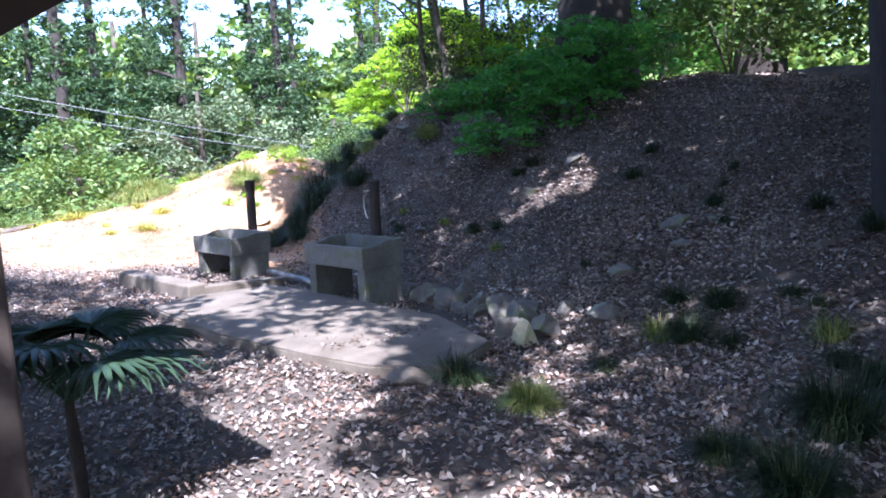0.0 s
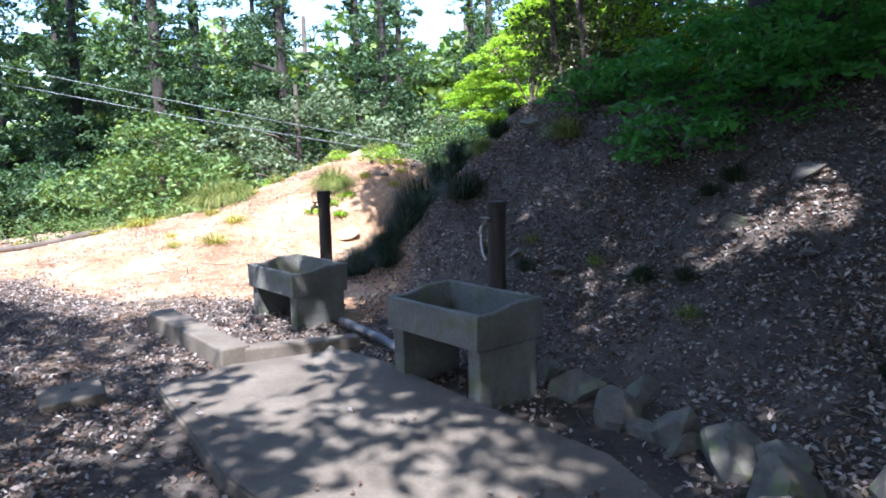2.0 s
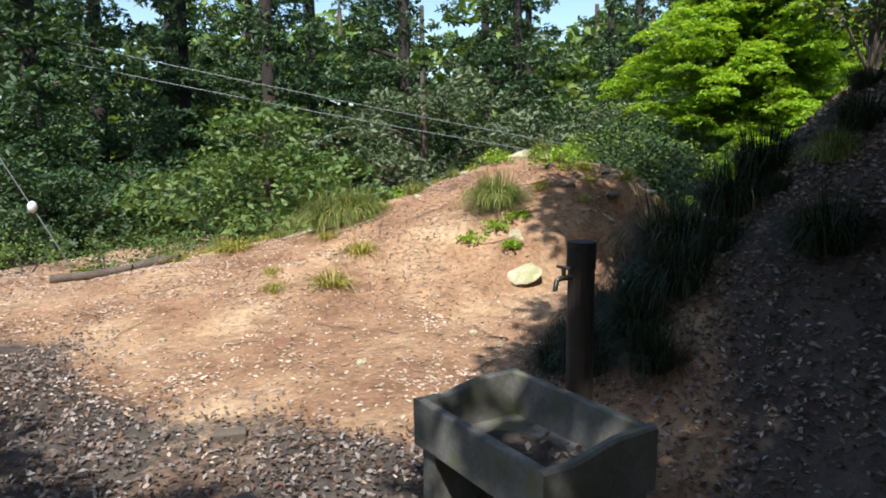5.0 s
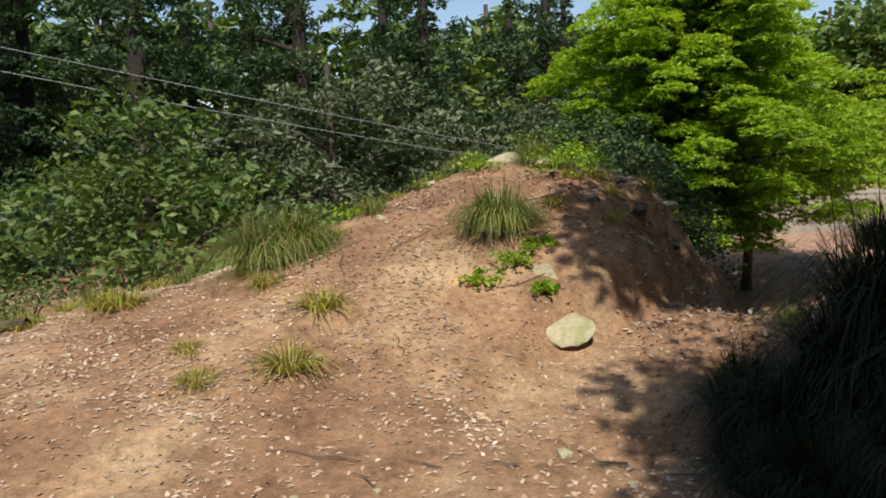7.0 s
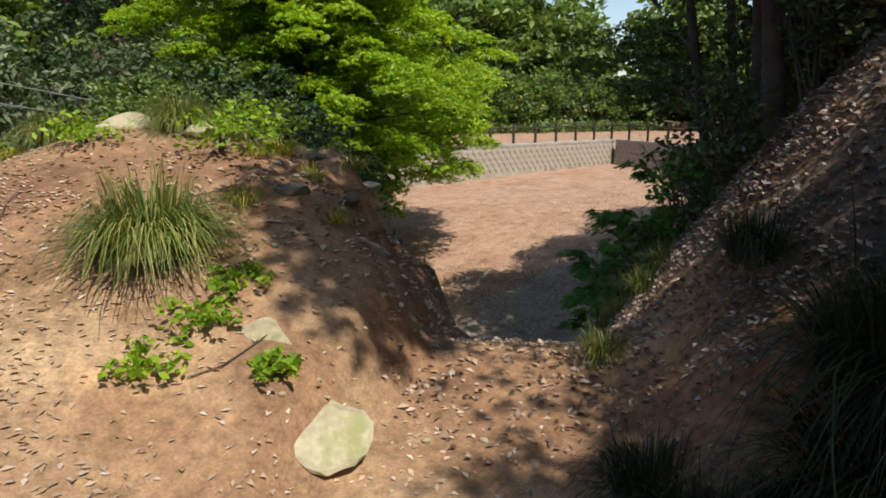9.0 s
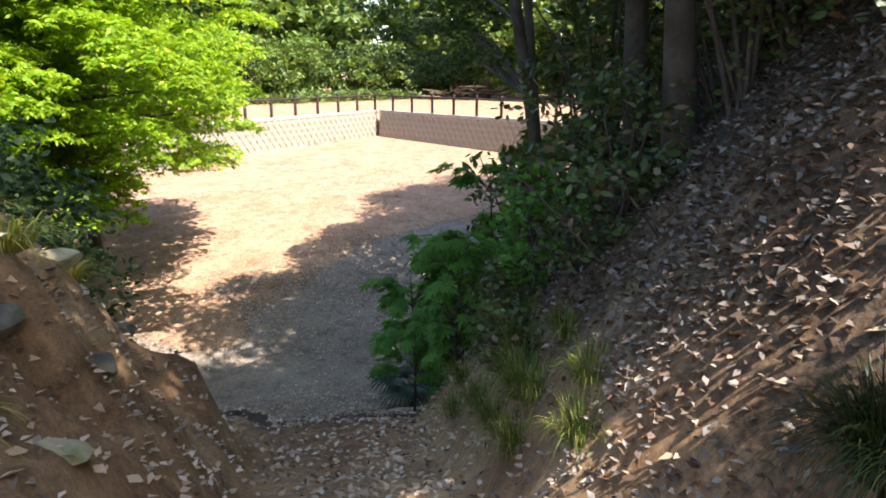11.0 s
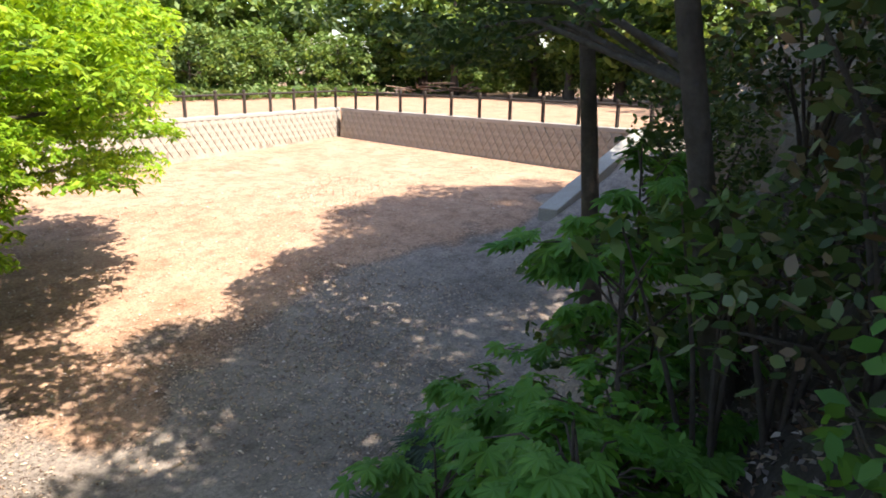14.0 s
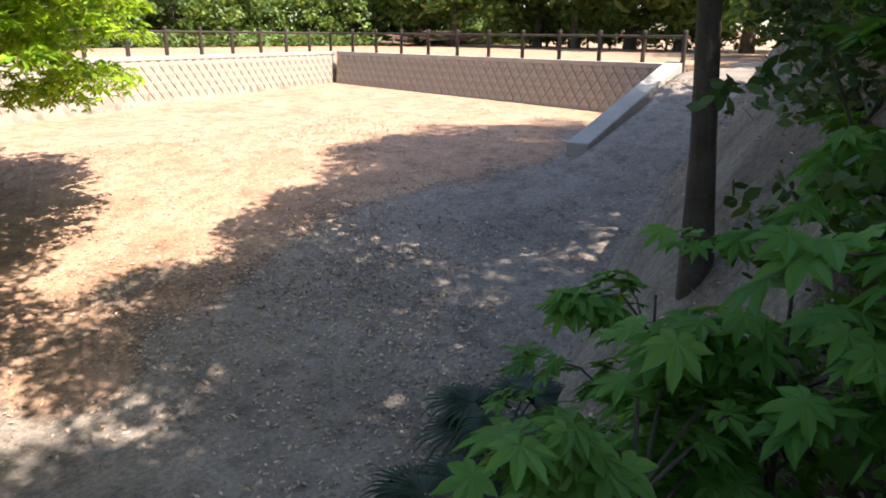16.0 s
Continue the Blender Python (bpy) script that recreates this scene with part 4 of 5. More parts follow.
# ---- retaining wall, fence, coping ----
def wall_run(a, b, name, label, rows_n, batter=0.28):
    """Retaining wall of diagonal blocks, leaning back."""
    a, b = Vector((*a, 0)), Vector((*b, 0))
    ln = (b - a).length
    e = thing(name, Matrix.Translation(a) @ pose(0, 0, 0, 0, 0, math.degrees(math.atan2(b.y - a.y, b.x - a.x))), label, "wall", kind="structure")
    z0, z1 = BASE_Z - 1.9, TOP_Z - 0.12
    bm = bmesh.new()
    vs = [bm.verts.new(p) for p in ((0, -0.02, z0), (ln, -0.02, z0), (ln, batter, z1), (0, batter, z1), (0, 1.0, z0), (ln, 1.0, z0), (ln, 1.0, z1), (0, 1.0, z1))]
    for q in ((0, 1, 2, 3), (5, 4, 7, 6), (3, 2, 6, 7), (1, 5, 6, 2), (4, 0, 3, 7), (4, 5, 1, 0)):
        bm.faces.new([vs[i] for i in q])
    part("backing", bm, M_WALLSTONE, e)
    bm = bmesh.new()
    box(bm, 0, ln, batter - 0.04, batter + 0.42, TOP_Z - 0.12, TOP_Z + 0.03, 0.015)
    part("coping", bm, M_COPING, e)
    # blocks set on the diagonal, proud of the backing
    w, h = 0.42, 0.30
    bm = bmesh.new()
    q = [(-w / 2, 0, 0), (0, 0, -h), (w / 2, 0, 0), (0, 0, h)]
    f = [bm.verts.new((x * 0.97, 0, z * 0.97)) for x, _, z in q]
    g = [bm.verts.new((x * 0.86, -0.024, z * 0.86)) for x, _, z in q]
    bm.faces.new(g)
    for i in range(4):
        bm.faces.new((f[i], f[(i + 1) % 4], g[(i + 1) % 4], g[i]))
    bmesh.ops.recalc_face_normals(bm, faces=bm.faces)
    block = bpy.data.meshes.new("block")
    bm.to_mesh(block)
    bm.free()
    block.materials.append(M_WALLSTONE)
    tilt = math.atan2(batter + 0.02, z1 - z0)
    made = 0
    rr = random.Random(3)
    for j in range(8):
        zc = z1 - 0.16 - j * h
        n = int(ln / w)
        for i in range(n):
            x = (i + 0.5 + 0.5 * (j % 2)) * w
            if x > ln - w / 2 or zc < z0 + 1.4 or made >= rows_n:
                continue
            yb = -0.02 + (zc - z0) / (z1 - z0) * (batter + 0.02)
            o = hang("block", block, e)
            o.matrix_basis = pose(x, yb - rr.uniform(0, 0.012), zc, math.degrees(-tilt))
            made += 1
    return e


def fence(points, name, label, height=1.0, gap=1.7):
    e = thing(name, pose(0, 0, 0), label, "fence")
    pm = bmesh.new()
    bmesh.ops.create_cone(pm, cap_ends=True, segments=12, radius1=0.075, radius2=0.07, depth=height + 0.2, matrix=Matrix.Translation((0, 0, height / 2 - 0.1)))
    bmesh.ops.create_cone(pm, cap_ends=True, segments=12, radius1=0.085, radius2=0.06, depth=0.07, matrix=Matrix.Translation((0, 0, height + 0.02)))
    post_me = bpy.data.meshes.new("post")
    pm.to_mesh(post_me)
    pm.free()
    post_me.materials.append(M_WOOD_DARK)
    last = None
    for (a, b) in zip(points, points[1:]):
        a, b = Vector(a), Vector(b)
        n = max(1, round((b - a).length / gap))
        for i in range(n + 1):
            p = a.lerp(b, i / n)
            if last is not None and (p - last).length < 0.1:
                continue
            o = hang("post", post_me, e)
            o.matrix_basis = pose(p.x, p.y, p.z, 0, 0, 0)
            if last is not None:
                part_tube("rail", [(last + Vector((0, 0, height - 0.14)), 0.045), (p + Vector((0, 0, height - 0.14)), 0.045)], M_WOOD_DARK, e)
            last = p
    return e


wall_run(WALL_L, (WALL_C[0] + 0.6, WALL_C[1] + 0.13), "wall_back", "pale retaining wall of diagonal concrete blocks", 300)
wall_run(WALL_C, WALL_R, "wall_side", "shaded retaining wall of diagonal concrete blocks", 300)
fence([(-5.9, 38.6, TOP_Z), (23.7, 44.85, TOP_Z), (22.5, 28.4, TOP_Z), (21.3, 26.6, TOP_Z)], "rail_fence", "dark brown timber-look rail fence along the wall top")

# sloping coping beam beside the ramp
bm = bmesh.new()
a, b = Vector((14.5, 26.42, -1.68)), Vector((21.4, 26.87, 0.02))
n = (b - a).normalized().cross(Vector((0, 0, 1))).normalized()
ring = []
for p in (a, a.lerp(b, 0.45), b):
    ring.append([bm.verts.new(p + n * o + Vector((0, 0, h))) for o, h in ((-0.28, 0), (0.28, 0), (0.3, -0.7), (-0.3, -0.7))])
for p, q in zip(ring, ring[1:]):
    for k in range(4):
        bm.faces.new((p[k], p[(k + 1) % 4], q[(k + 1) % 4], q[k]))
bm.faces.new(ring[0][::-1])
bm.faces.new(ring[-1])
bmesh.ops.bevel(bm, geom=list(bm.edges), offset=0.02, segments=1, affect="EDGES")
bmesh.ops.recalc_face_normals(bm, faces=bm.faces)
tagged(part("sloping_coping", bm, M_COPING), "pale sloping concrete coping beside the gravel ramp", "kerb")


# ---- shrubs on the bank ----
def shrub(name, label, x, y, rx, rz, mat, seed, clumps=40, per=700, leaf=0.075, lift=None, flat=0.35, aspect=2.0, squash=0.6, droop=0.2, group="bank shrubs", stems=9):
    """Stems from one root, and a crown of clumps."""
    r = np.random.default_rng(seed)
    v = r.normal(0, 1, (clumps, 3))
    v /= np.linalg.norm(v, axis=1, keepdims=True)
    v *= r.uniform(0.35, 1.0, (clumps, 1))
    cz = rz if lift is None else lift
    c = v * [rx, rx, rz] + [0, 0, cz]
    c[:, 2] = np.maximum(c[:, 2], 0.08)
    lv, lf = clump_crown(seed + 1, c, r.uniform(0.2, 0.36, clumps) * min(rx, 1.4), per, leaf, flat=flat, aspect=aspect, squash=squash, droop=droop, shape=oval_leaves)
    e = thing(name, at_ground(x, y, seed * 31 % 360, -0.04), label, "shrub", group)
    for k in range(min(stems, clumps)):
        p = Vector(c[k])
        hang("stem", mesh_data("stem", *tube([(0.04 * math.cos(k), 0.04 * math.sin(k), -0.05), p * 0.5 + Vector((0, 0, 0.1 * rz)), p], [0.018, 0.012, 0.004], 5), M_BARK, smooth=True), e)
    hang("foliage", mesh_data("foliage", lv, lf, mat), e)
    return e


def cut_xy(s, d):
    return -2.9 + 0.6 * s + 0.8 * d, 15.4 + 0.8 * s - 0.6 * d


for i, (s, d, rx, rz, mat, leaf) in enumerate((
        (2.2, 2.75, 0.7, 0.65, M_IVY, 0.055), (2.6, 2.0, 0.7, 0.6, M_IVY, 0.07), (3.4, 1.75, 0.55, 0.5, M_SAPLING, 0.075), (4.2, 2.3, 0.8, 0.75, M_IVY, 0.075), (5.2, 2.0, 0.6, 0.55, M_SAPLING, 0.08),
        (6.2, 2.6, 0.85, 0.8, M_BROAD, 0.085), (2.2, 3.1, 0.9, 1.0, M_IVY, 0.06), (3.4, 3.2, 1.0, 1.1, M_BROAD, 0.07), (5.0, 3.5, 1.0, 1.0, M_BROAD, 0.08), (6.8, 4.2, 1.1, 1.2, M_IVY, 0.08), (8.6, 4.6, 1.1, 0.9, M_BROAD, 0.09), (0.7, 2.9, 0.8, 0.9, M_IVY, 0.055), (10.0, 5.5, 1.1, 0.8, M_BROAD, 0.09))):
    x, y = cut_xy(s, d)
    shrub("evergreen_shrub", "dark evergreen shrub tangled with ivy on the steep bank" if mat is M_IVY else "leafy green shrub overhanging the path down the bank", x, y, rx, rz, mat, 500 + i * 3, per=900 if rx < 0.8 else 700, leaf=leaf, clumps=34)
shrub("tall_evergreen", "tall dark evergreen overhanging the cut in the bank", 1.9, 17.3, 1.5, 1.9, M_IVY, 560, clumps=70, per=800, leaf=0.075, lift=2.6, droop=0.5)
shrub("tall_evergreen", "tall dark evergreen overhanging the cut in the bank", 0.3, 15.6, 1.2, 1.3, M_CEDAR, 566, clumps=60, per=800, leaf=0.07, lift=2.2, droop=0.5)
for i, (x, y, rx, rz) in enumerate(((0.1, 14.9, 0.9, 0.6), (0.7, 14.2, 1.0, 0.8), (0.4, 15.4, 0.8, 0.7))):
    shrub("crest_evergreen", "dark evergreen shrub crowding the steep bank's crest", x, y, rx, rz, M_IVY, 570 + i * 3, clumps=40, per=800, leaf=0.06, lift=rz * 0.9, group="crest evergreens")
for i, (x, y, rx, rz) in enumerate(((1.3, 10.6, 1.0, 0.55), (2.0, 11.0, 1.1, 0.7), (0.6, 11.3, 0.8, 0.45), (0.0, 11.9, 0.6, 0.35), (0.8, 10.1, 0.8, 0.4), (1.7, 10.0, 0.9, 0.5), (2.5, 10.3, 1.0, 0.6))):
    shrub("fern_shrub", "lush green fern-like shrub in shade on the bank's crest", x, y, rx, rz, M_FERN, 580 + i * 3, clumps=46, per=520, leaf=0.10, flat=0.5, squash=0.18, droop=0.35, aspect=2.6, group="ferny shrubs")
for i, (x, y, rx, rz, m) in enumerate(((5.2, 12.6, 1.6, 1.1, M_LIGHT), (7.0, 10.5, 1.7, 1.2, M_LIGHT), (4.6, 15.0, 1.6, 1.3, M_SAPLING), (6.6, 8.0, 1.6, 1.0, M_LIGHT), (8.5, 12.5, 2.0, 1.8, M_BROAD), (8.6, 6.0, 2.0, 1.6, M_BROAD), (3.0, 14.4, 1.2, 0.9, M_MAPLE), (1.2, 14.6, 1.2, 0.9, M_MAPLE), (7.5, 3.0, 2.0, 1.6, M_BROAD))):
    shrub("understory_shrub", "sunlit green understory shrub behind the bank's crest", x, y, rx, rz, m, 610 + i * 3, clumps=50, per=260 if x > 3.5 else 700, leaf=0.13 if x > 3.5 else 0.075, group="understory shrubs")
for i, (x, y, rx, rz) in enumerate(((-5.4, 18.5, 0.6, 0.22), (-6.3, 17.7, 0.6, 0.2), (-4.45, 15.45, 0.22, 0.1), (-4.2, 15.1, 0.14, 0.07), (-3.75, 17.5, 0.4, 0.22), (-4.05, 17.0, 0.3, 0.2), (-3.7, 17.1, 0.3, 0.25), (-4.9, 17.6, 0.35, 0.12), (-4.75, 15.3, 0.2, 0.1), (-4.25, 15.62, 0.2, 0.1), (-10.3, 15.0, 0.7, 0.3), (-11.4, 14.6, 0.7, 0.35), (-9.6, 15.8, 0.7, 0.3))):
    shrub("ground_cover", "low bright-green leafy plant on the sunny soil", x, y, rx, rz, M_MAPLE if i < 10 else M_LIGHT, 650 + i * 3, clumps=26, per=1500 if rx < 0.3 else 900, leaf=0.05, group="low plants", stems=3)


for i, (s, d, rx, rz, m) in enumerate(((3.2, -2.7, 0.7, 0.8, M_BROAD), (4.2, -2.7, 0.8, 1.0, M_CEDAR), (3.6, -3.4, 0.9, 1.0, M_BROAD), (4.9, -2.7, 0.9, 1.1, M_CEDAR), (4.4, -3.2, 1.0, 1.1, M_BROAD), (6.2, -3.0, 1.1, 1.2, M_BROAD), (7.2, -3.6, 1.2, 1.3, M_CEDAR), (8.2, -4.2, 1.2, 1.2, M_BROAD), (5.6, -4.2, 1.3, 1.4, M_CEDAR))):
    x, y = cut_xy(s, d)
    shrub("hollow_shrub", "dark leafy shrub filling the hollow under the maple", x, y, rx, rz, m, 700 + i * 3, clumps=40, per=500, leaf=0.09, group="hollow shrubs")
for i, (s, d, rx, rz) in enumerate(((2.6, 1.75, 0.42, 0.3), (2.5, 1.3, 0.36, 0.25), (3.1, 1.45, 0.4, 0.3), (2.4, 2.5, 0.6, 0.8), (1.4, 2.9, 0.7, 1.0), (2.8, 3.6, 0.8, 1.3), (0.2, 2.6, 0.6, 0.7), (4.2, 1.5, 0.4, 0.3), (1.8, 2.8, 0.7, 1.1), (2.7, 2.2, 0.5, 0.5))):
    x, y = cut_xy(s, d)
    shrub("ivy_patch", "trailing dark ivy with dead twigs on the steep bank", x, y, rx, rz, M_IVY, 730 + i * 3, clumps=30, per=1500 if rx < 0.5 else 1000, leaf=0.055, group="ivy patches", stems=8)
for i, (s, d) in enumerate(((0.4, -1.0), (0.9, -1.35), (1.5, -1.2), (1.9, -1.5), (2.5, -1.35), (1.2, -1.7), (2.2, -1.9), (0.1, -1.5))):
    x, y = cut_xy(s, d)
    tuft(TUFT_PALE, x, y, 0.8 + 0.1 * (i % 3), i * 47, "sparse yellow-green grass on the mound's broken edge")
    rock(*cut_xy(s + 0.25, d + 0.2), (0.24, 0.17, 0.12), M_ROCK_PALE if i % 3 == 0 else M_ROCK, "earthy stone sticking out of the cut's flank", 300 + i, 0.5, i * 51)
for i, (s, d) in enumerate(((1.5, 1.0), (2.1, 1.05), (2.7, 1.1), (0.9, 1.1), (3.4, 1.15), (1.8, 1.2), (2.4, 1.25), (3.0, 1.0), (1.2, 1.25), (2.0, 1.45), (2.9, 1.4))):
    x, y = cut_xy(s, d)
    tuft(TUFT_MID, x, y, 0.75, i * 31 + 5, "thin drooping grass hanging down the shaded bank")


for i, (x, y, rx, rz, lift) in enumerate(((-2.6, 23.8, 1.4, 1.0, 1.6), (-3.4, 25.2, 1.4, 1.2, 1.8), (-1.2, 25.3, 1.2, 0.9, 1.0))):
    shrub("shaded_maple_shoots", "dark shaded maple shoots drooping under the bright crown", x, y, rx, rz, M_WOODS, 760 + i * 3, clumps=50, per=420, leaf=0.09, lift=lift, flat=0.5, squash=0.25, droop=0.4, group="shaded maple shoots", stems=4)


# drooping broad-leaved boughs over the lower path
for i, (x, y, rx, rz, lift, m) in enumerate(((1.7, 18.0, 0.55, 0.3, 1.35, M_LIGHT), (1.75, 17.75, 0.5, 0.25, 0.95, M_LIGHT), (2.4, 18.2, 0.6, 0.35, 1.0, M_LIGHT), (1.5, 17.3, 0.5, 0.4, 1.5, M_IVY))):
    shrub("drooping_shrub", "shaded shrub with long hanging pointed leaves beside the path", x, y, rx, rz, m, 790 + i * 3, clumps=20, per=520, leaf=0.11, lift=lift, flat=0.5, aspect=2.7, squash=0.35, droop=0.8, group="drooping shrubs", stems=6)


def dead_branch(x, y, z, reach, seed):
    """A bare forking branch caught on the bank."""
    r = random.Random(seed)
    e = thing("dead_branch", pose(x, y, z, 0, 0, r.uniform(0, 360)), "bare grey dead branch caught among ivy on the bank", "branch", "dead branches")
    a = Vector((0, 0, -0.3))
    b = a + Vector((r.uniform(0.3, 0.6), r.uniform(-0.2, 0.2), r.uniform(0.1, 0.5))) * reach
    c = b + Vector((r.uniform(0.2, 0.5), r.uniform(-0.3, 0.3), r.uniform(-0.3, 0.3))) * reach
    part_tube("stem", [(a, 0.0065), (b, 0.0045), (c, 0.002)], M_BARK, e, sides=6)
    for k in range(3):
        p0 = b.lerp(c, 0.1 + 0.25 * k)
        part_tube("fork", [(p0, 0.003), (p0 + Vector((r.uniform(-0.1, 0.3), r.uniform(-0.3, 0.3), r.uniform(-0.2, 0.25))) * reach, 0.0015)], M_BARK, e, sides=5)
    return e


for i, (x, y, up, reach) in enumerate(((-0.45, 16.0, 0.5, 0.8), (-0.2, 16.2, 0.6, 0.9), (-0.35, 15.75, 0.3, 0.7), (0.0, 16.5, 0.5, 0.8), (-0.6, 15.6, 0.35, 0.6), (0.3, 16.6, 0.6, 0.9), (-0.1, 15.9, 0.25, 0.7), (0.5, 17.0, 0.5, 0.8))):
    dead_branch(x, y, gz(x, y) + up, reach, 60 + i)
for i, (x, y) in enumerate(((0.05, 16.9), (-0.15, 16.75), (0.25, 17.1), (-0.45, 16.55), (0.4, 17.3), (-0.75, 16.25))):
    tuft(TUFT_MID, x, y, 1.0 + 0.15 * (i % 2), i * 33 + 4, "thin drooping grass hanging down the shaded bank")


# ---- tall grass along the terrace's back edge ----
rg = np.random.default_rng(61)
n_g = 9000
g_x = rg.uniform(2, 60, n_g)
g_y = 57.0 + rg.normal(0, 1.1, n_g) - 0.0007 * (g_x - 25) ** 2
g_v, g_f = leaf_quads(np.stack([g_x, g_y, TOP_Z + rg.uniform(0.1, 0.75, n_g)], 1), 0.55, 0.05, 3.5, 0.0, 62)
tagged(hang("tall_grass", mesh_data("tall_grass", g_v, g_f, M_LIGHT)), "tall yellow-green grass along the terrace's back edge", "grass", kind="stuff")


# ---- brush pile on the terrace ----
pile = thing("brush_pile", pose(40.0, 51.5, TOP_Z, 0, 0, -30) @ Matrix.Scale(1.35, 4), "heap of cut reddish-brown branches on the terrace", "brush pile")
rb = random.Random(9)
for k in range(46):
    q = rb.uniform(-2.6, 2.6)
    top = 0.95 * math.cos(q / 2.8 * 1.4) * rb.uniform(0.2, 1.0)
    d = Vector((rb.uniform(-1, 1), rb.uniform(-0.6, 0.6), rb.uniform(-0.12, 0.2))) * rb.uniform(0.5, 1.1)
    c = Vector((q, rb.uniform(-0.7, 0.7), 0.1 + top))
    part_tube("branch", [(c - d, 0.05), (c, 0.045), (c + d, 0.02)], M_CUTWOOD if k % 3 else M_BARK, pile, sides=5)


# ---- fan palms ----
def fan_palm(x, y, size, fronds, label, seed, stalk=0.5, lift=0.0):
    e = thing("fan_palm", at_ground(x, y, seed * 40), label, "palm", "fan palms")
    r = random.Random(seed)
    v, f = tube([(0, 0, -0.1), (0.01, 0, 0.12 * size + lift * 0.5), (0, 0.01, 0.2 * size + lift)], [0.05 * size, 0.045 * size, 0.03 * size], 8)
    hang("stem", mesh_data("stem", v, f, M_BARK_DARK, smooth=True), e)
    for k in range(fronds):
        az = 2 * math.pi * k / fronds + r.uniform(-0.3, 0.3)
        el = r.uniform(0.35, 1.1)
        hub = Vector((math.cos(az) * math.cos(el), math.sin(az) * math.cos(el), math.sin(el))) * stalk * size + Vector((0, 0, 0.2 * size + lift))
        out = Vector((math.cos(az), math.sin(az), 0.25 - 0.3 * r.random())).normalized()
        side = out.cross(Vector((0, 0, 1))).normalized()
        up = side.cross(out)
        vs, fs = [], []
        n = 26
        for i in range(n):
            w = math.radians(-125 + 250 * i / (n - 1))
            d = out * math.cos(w) + side * math.sin(w)
            t = d.cross(up)
            ln = size * 0.52 * (0.8 + 0.2 * math.cos(w)) * r.uniform(0.9, 1.05)
            o = len(vs)
            for j, (q, wd, dz) in enumerate(((0.03, 0.006, 0), (0.5, 0.026, 0.0), (0.8, 0.014, -0.07), (1.0, 0.002, -0.2 - 0.1 * r.random()))):
                c = hub + d * ln * q + Vector((0, 0, dz * ln + 0.05 * math.cos(i * math.pi) * wd))
                vs += [tuple(c - t * wd * size + up * wd * 0.5), tuple(c), tuple(c + t * wd * size + up * wd * 0.5)]
            for j in range(3):
                for m in range(2):
                    a = o + j * 3 + m
                    fs.append((a, a + 1, a + 4, a + 3))
        fr = hang("frond", mesh_data("frond", vs, fs, M_PALM), e)
        v, f = tube([(0, 0, 0.18 * size + lift), hub * 0.5 + Vector((0, 0, 0.14 * size + lift * 0.5)), hub], [0.012, 0.01, 0.008], 5)
        hang("leafstalk", mesh_data("leafstalk", v, f, M_PALM, smooth=True), fr)
    return e


fan_palm(-1.78, 3.1, 0.74, 9, "young fan palm with drooping grey-green fronds by the shelter", 3, 0.5, 0.42)
fan_palm(5.0, 22.0, 1.15, 8, "dark fan palm growing at the foot of the bank", 5, 0.45)
fan_palm(3.6, 21.6, 1.0, 7, "dark fan palm growing at the foot of the bank", 6, 0.45)


# ---- maple sapling close to the path ----
def star_leaf(seed):
    """Seven-lobed maple leaf, tip along +x, drooping lobes."""
    r = random.Random(seed)
    vs, fs = [(0, 0, 0)], []
    lobes = [(-128, 0.42), (-82, 0.68), (-40, 0.92), (0, 1.0), (40, 0.92), (82, 0.68), (128, 0.42)]
    ring = []
    for i, (a, ln) in enumerate(lobes):
        a = math.radians(a + r.uniform(-4, 4))
        d = (math.cos(a), math.sin(a))
        p = (-d[1], d[0])
        ln *= r.uniform(0.93, 1.05)
        for q, w, z in ((0.42, -0.15, 0.0), (0.66, -0.13, -0.03), (1.0, 0.0, -0.16), (0.66, 0.13, -0.03), (0.42, 0.15, 0.0)):
            ring.append((d[0] * ln * q + p[0] * w, d[1] * ln * q + p[1] * w, z * ln))
        ring.append(None)
    out, idx_ = [], []
    for p in ring:
        if p is not None:
            out.append(p)
    vs += out
    for i in range(len(lobes)):
        o = 1 + i * 5
        fs += [(0, o, o + 1, o + 2), (0, o + 2, o + 3, o + 4)]
        if i < len(lobes) - 1:
            fs.append((0, o + 4, o + 5, o + 5))
    return np.array(vs), [q if q[2] != q[3] else q[:3] for q in fs]


STARS = [star_leaf(i) for i in range(4)]


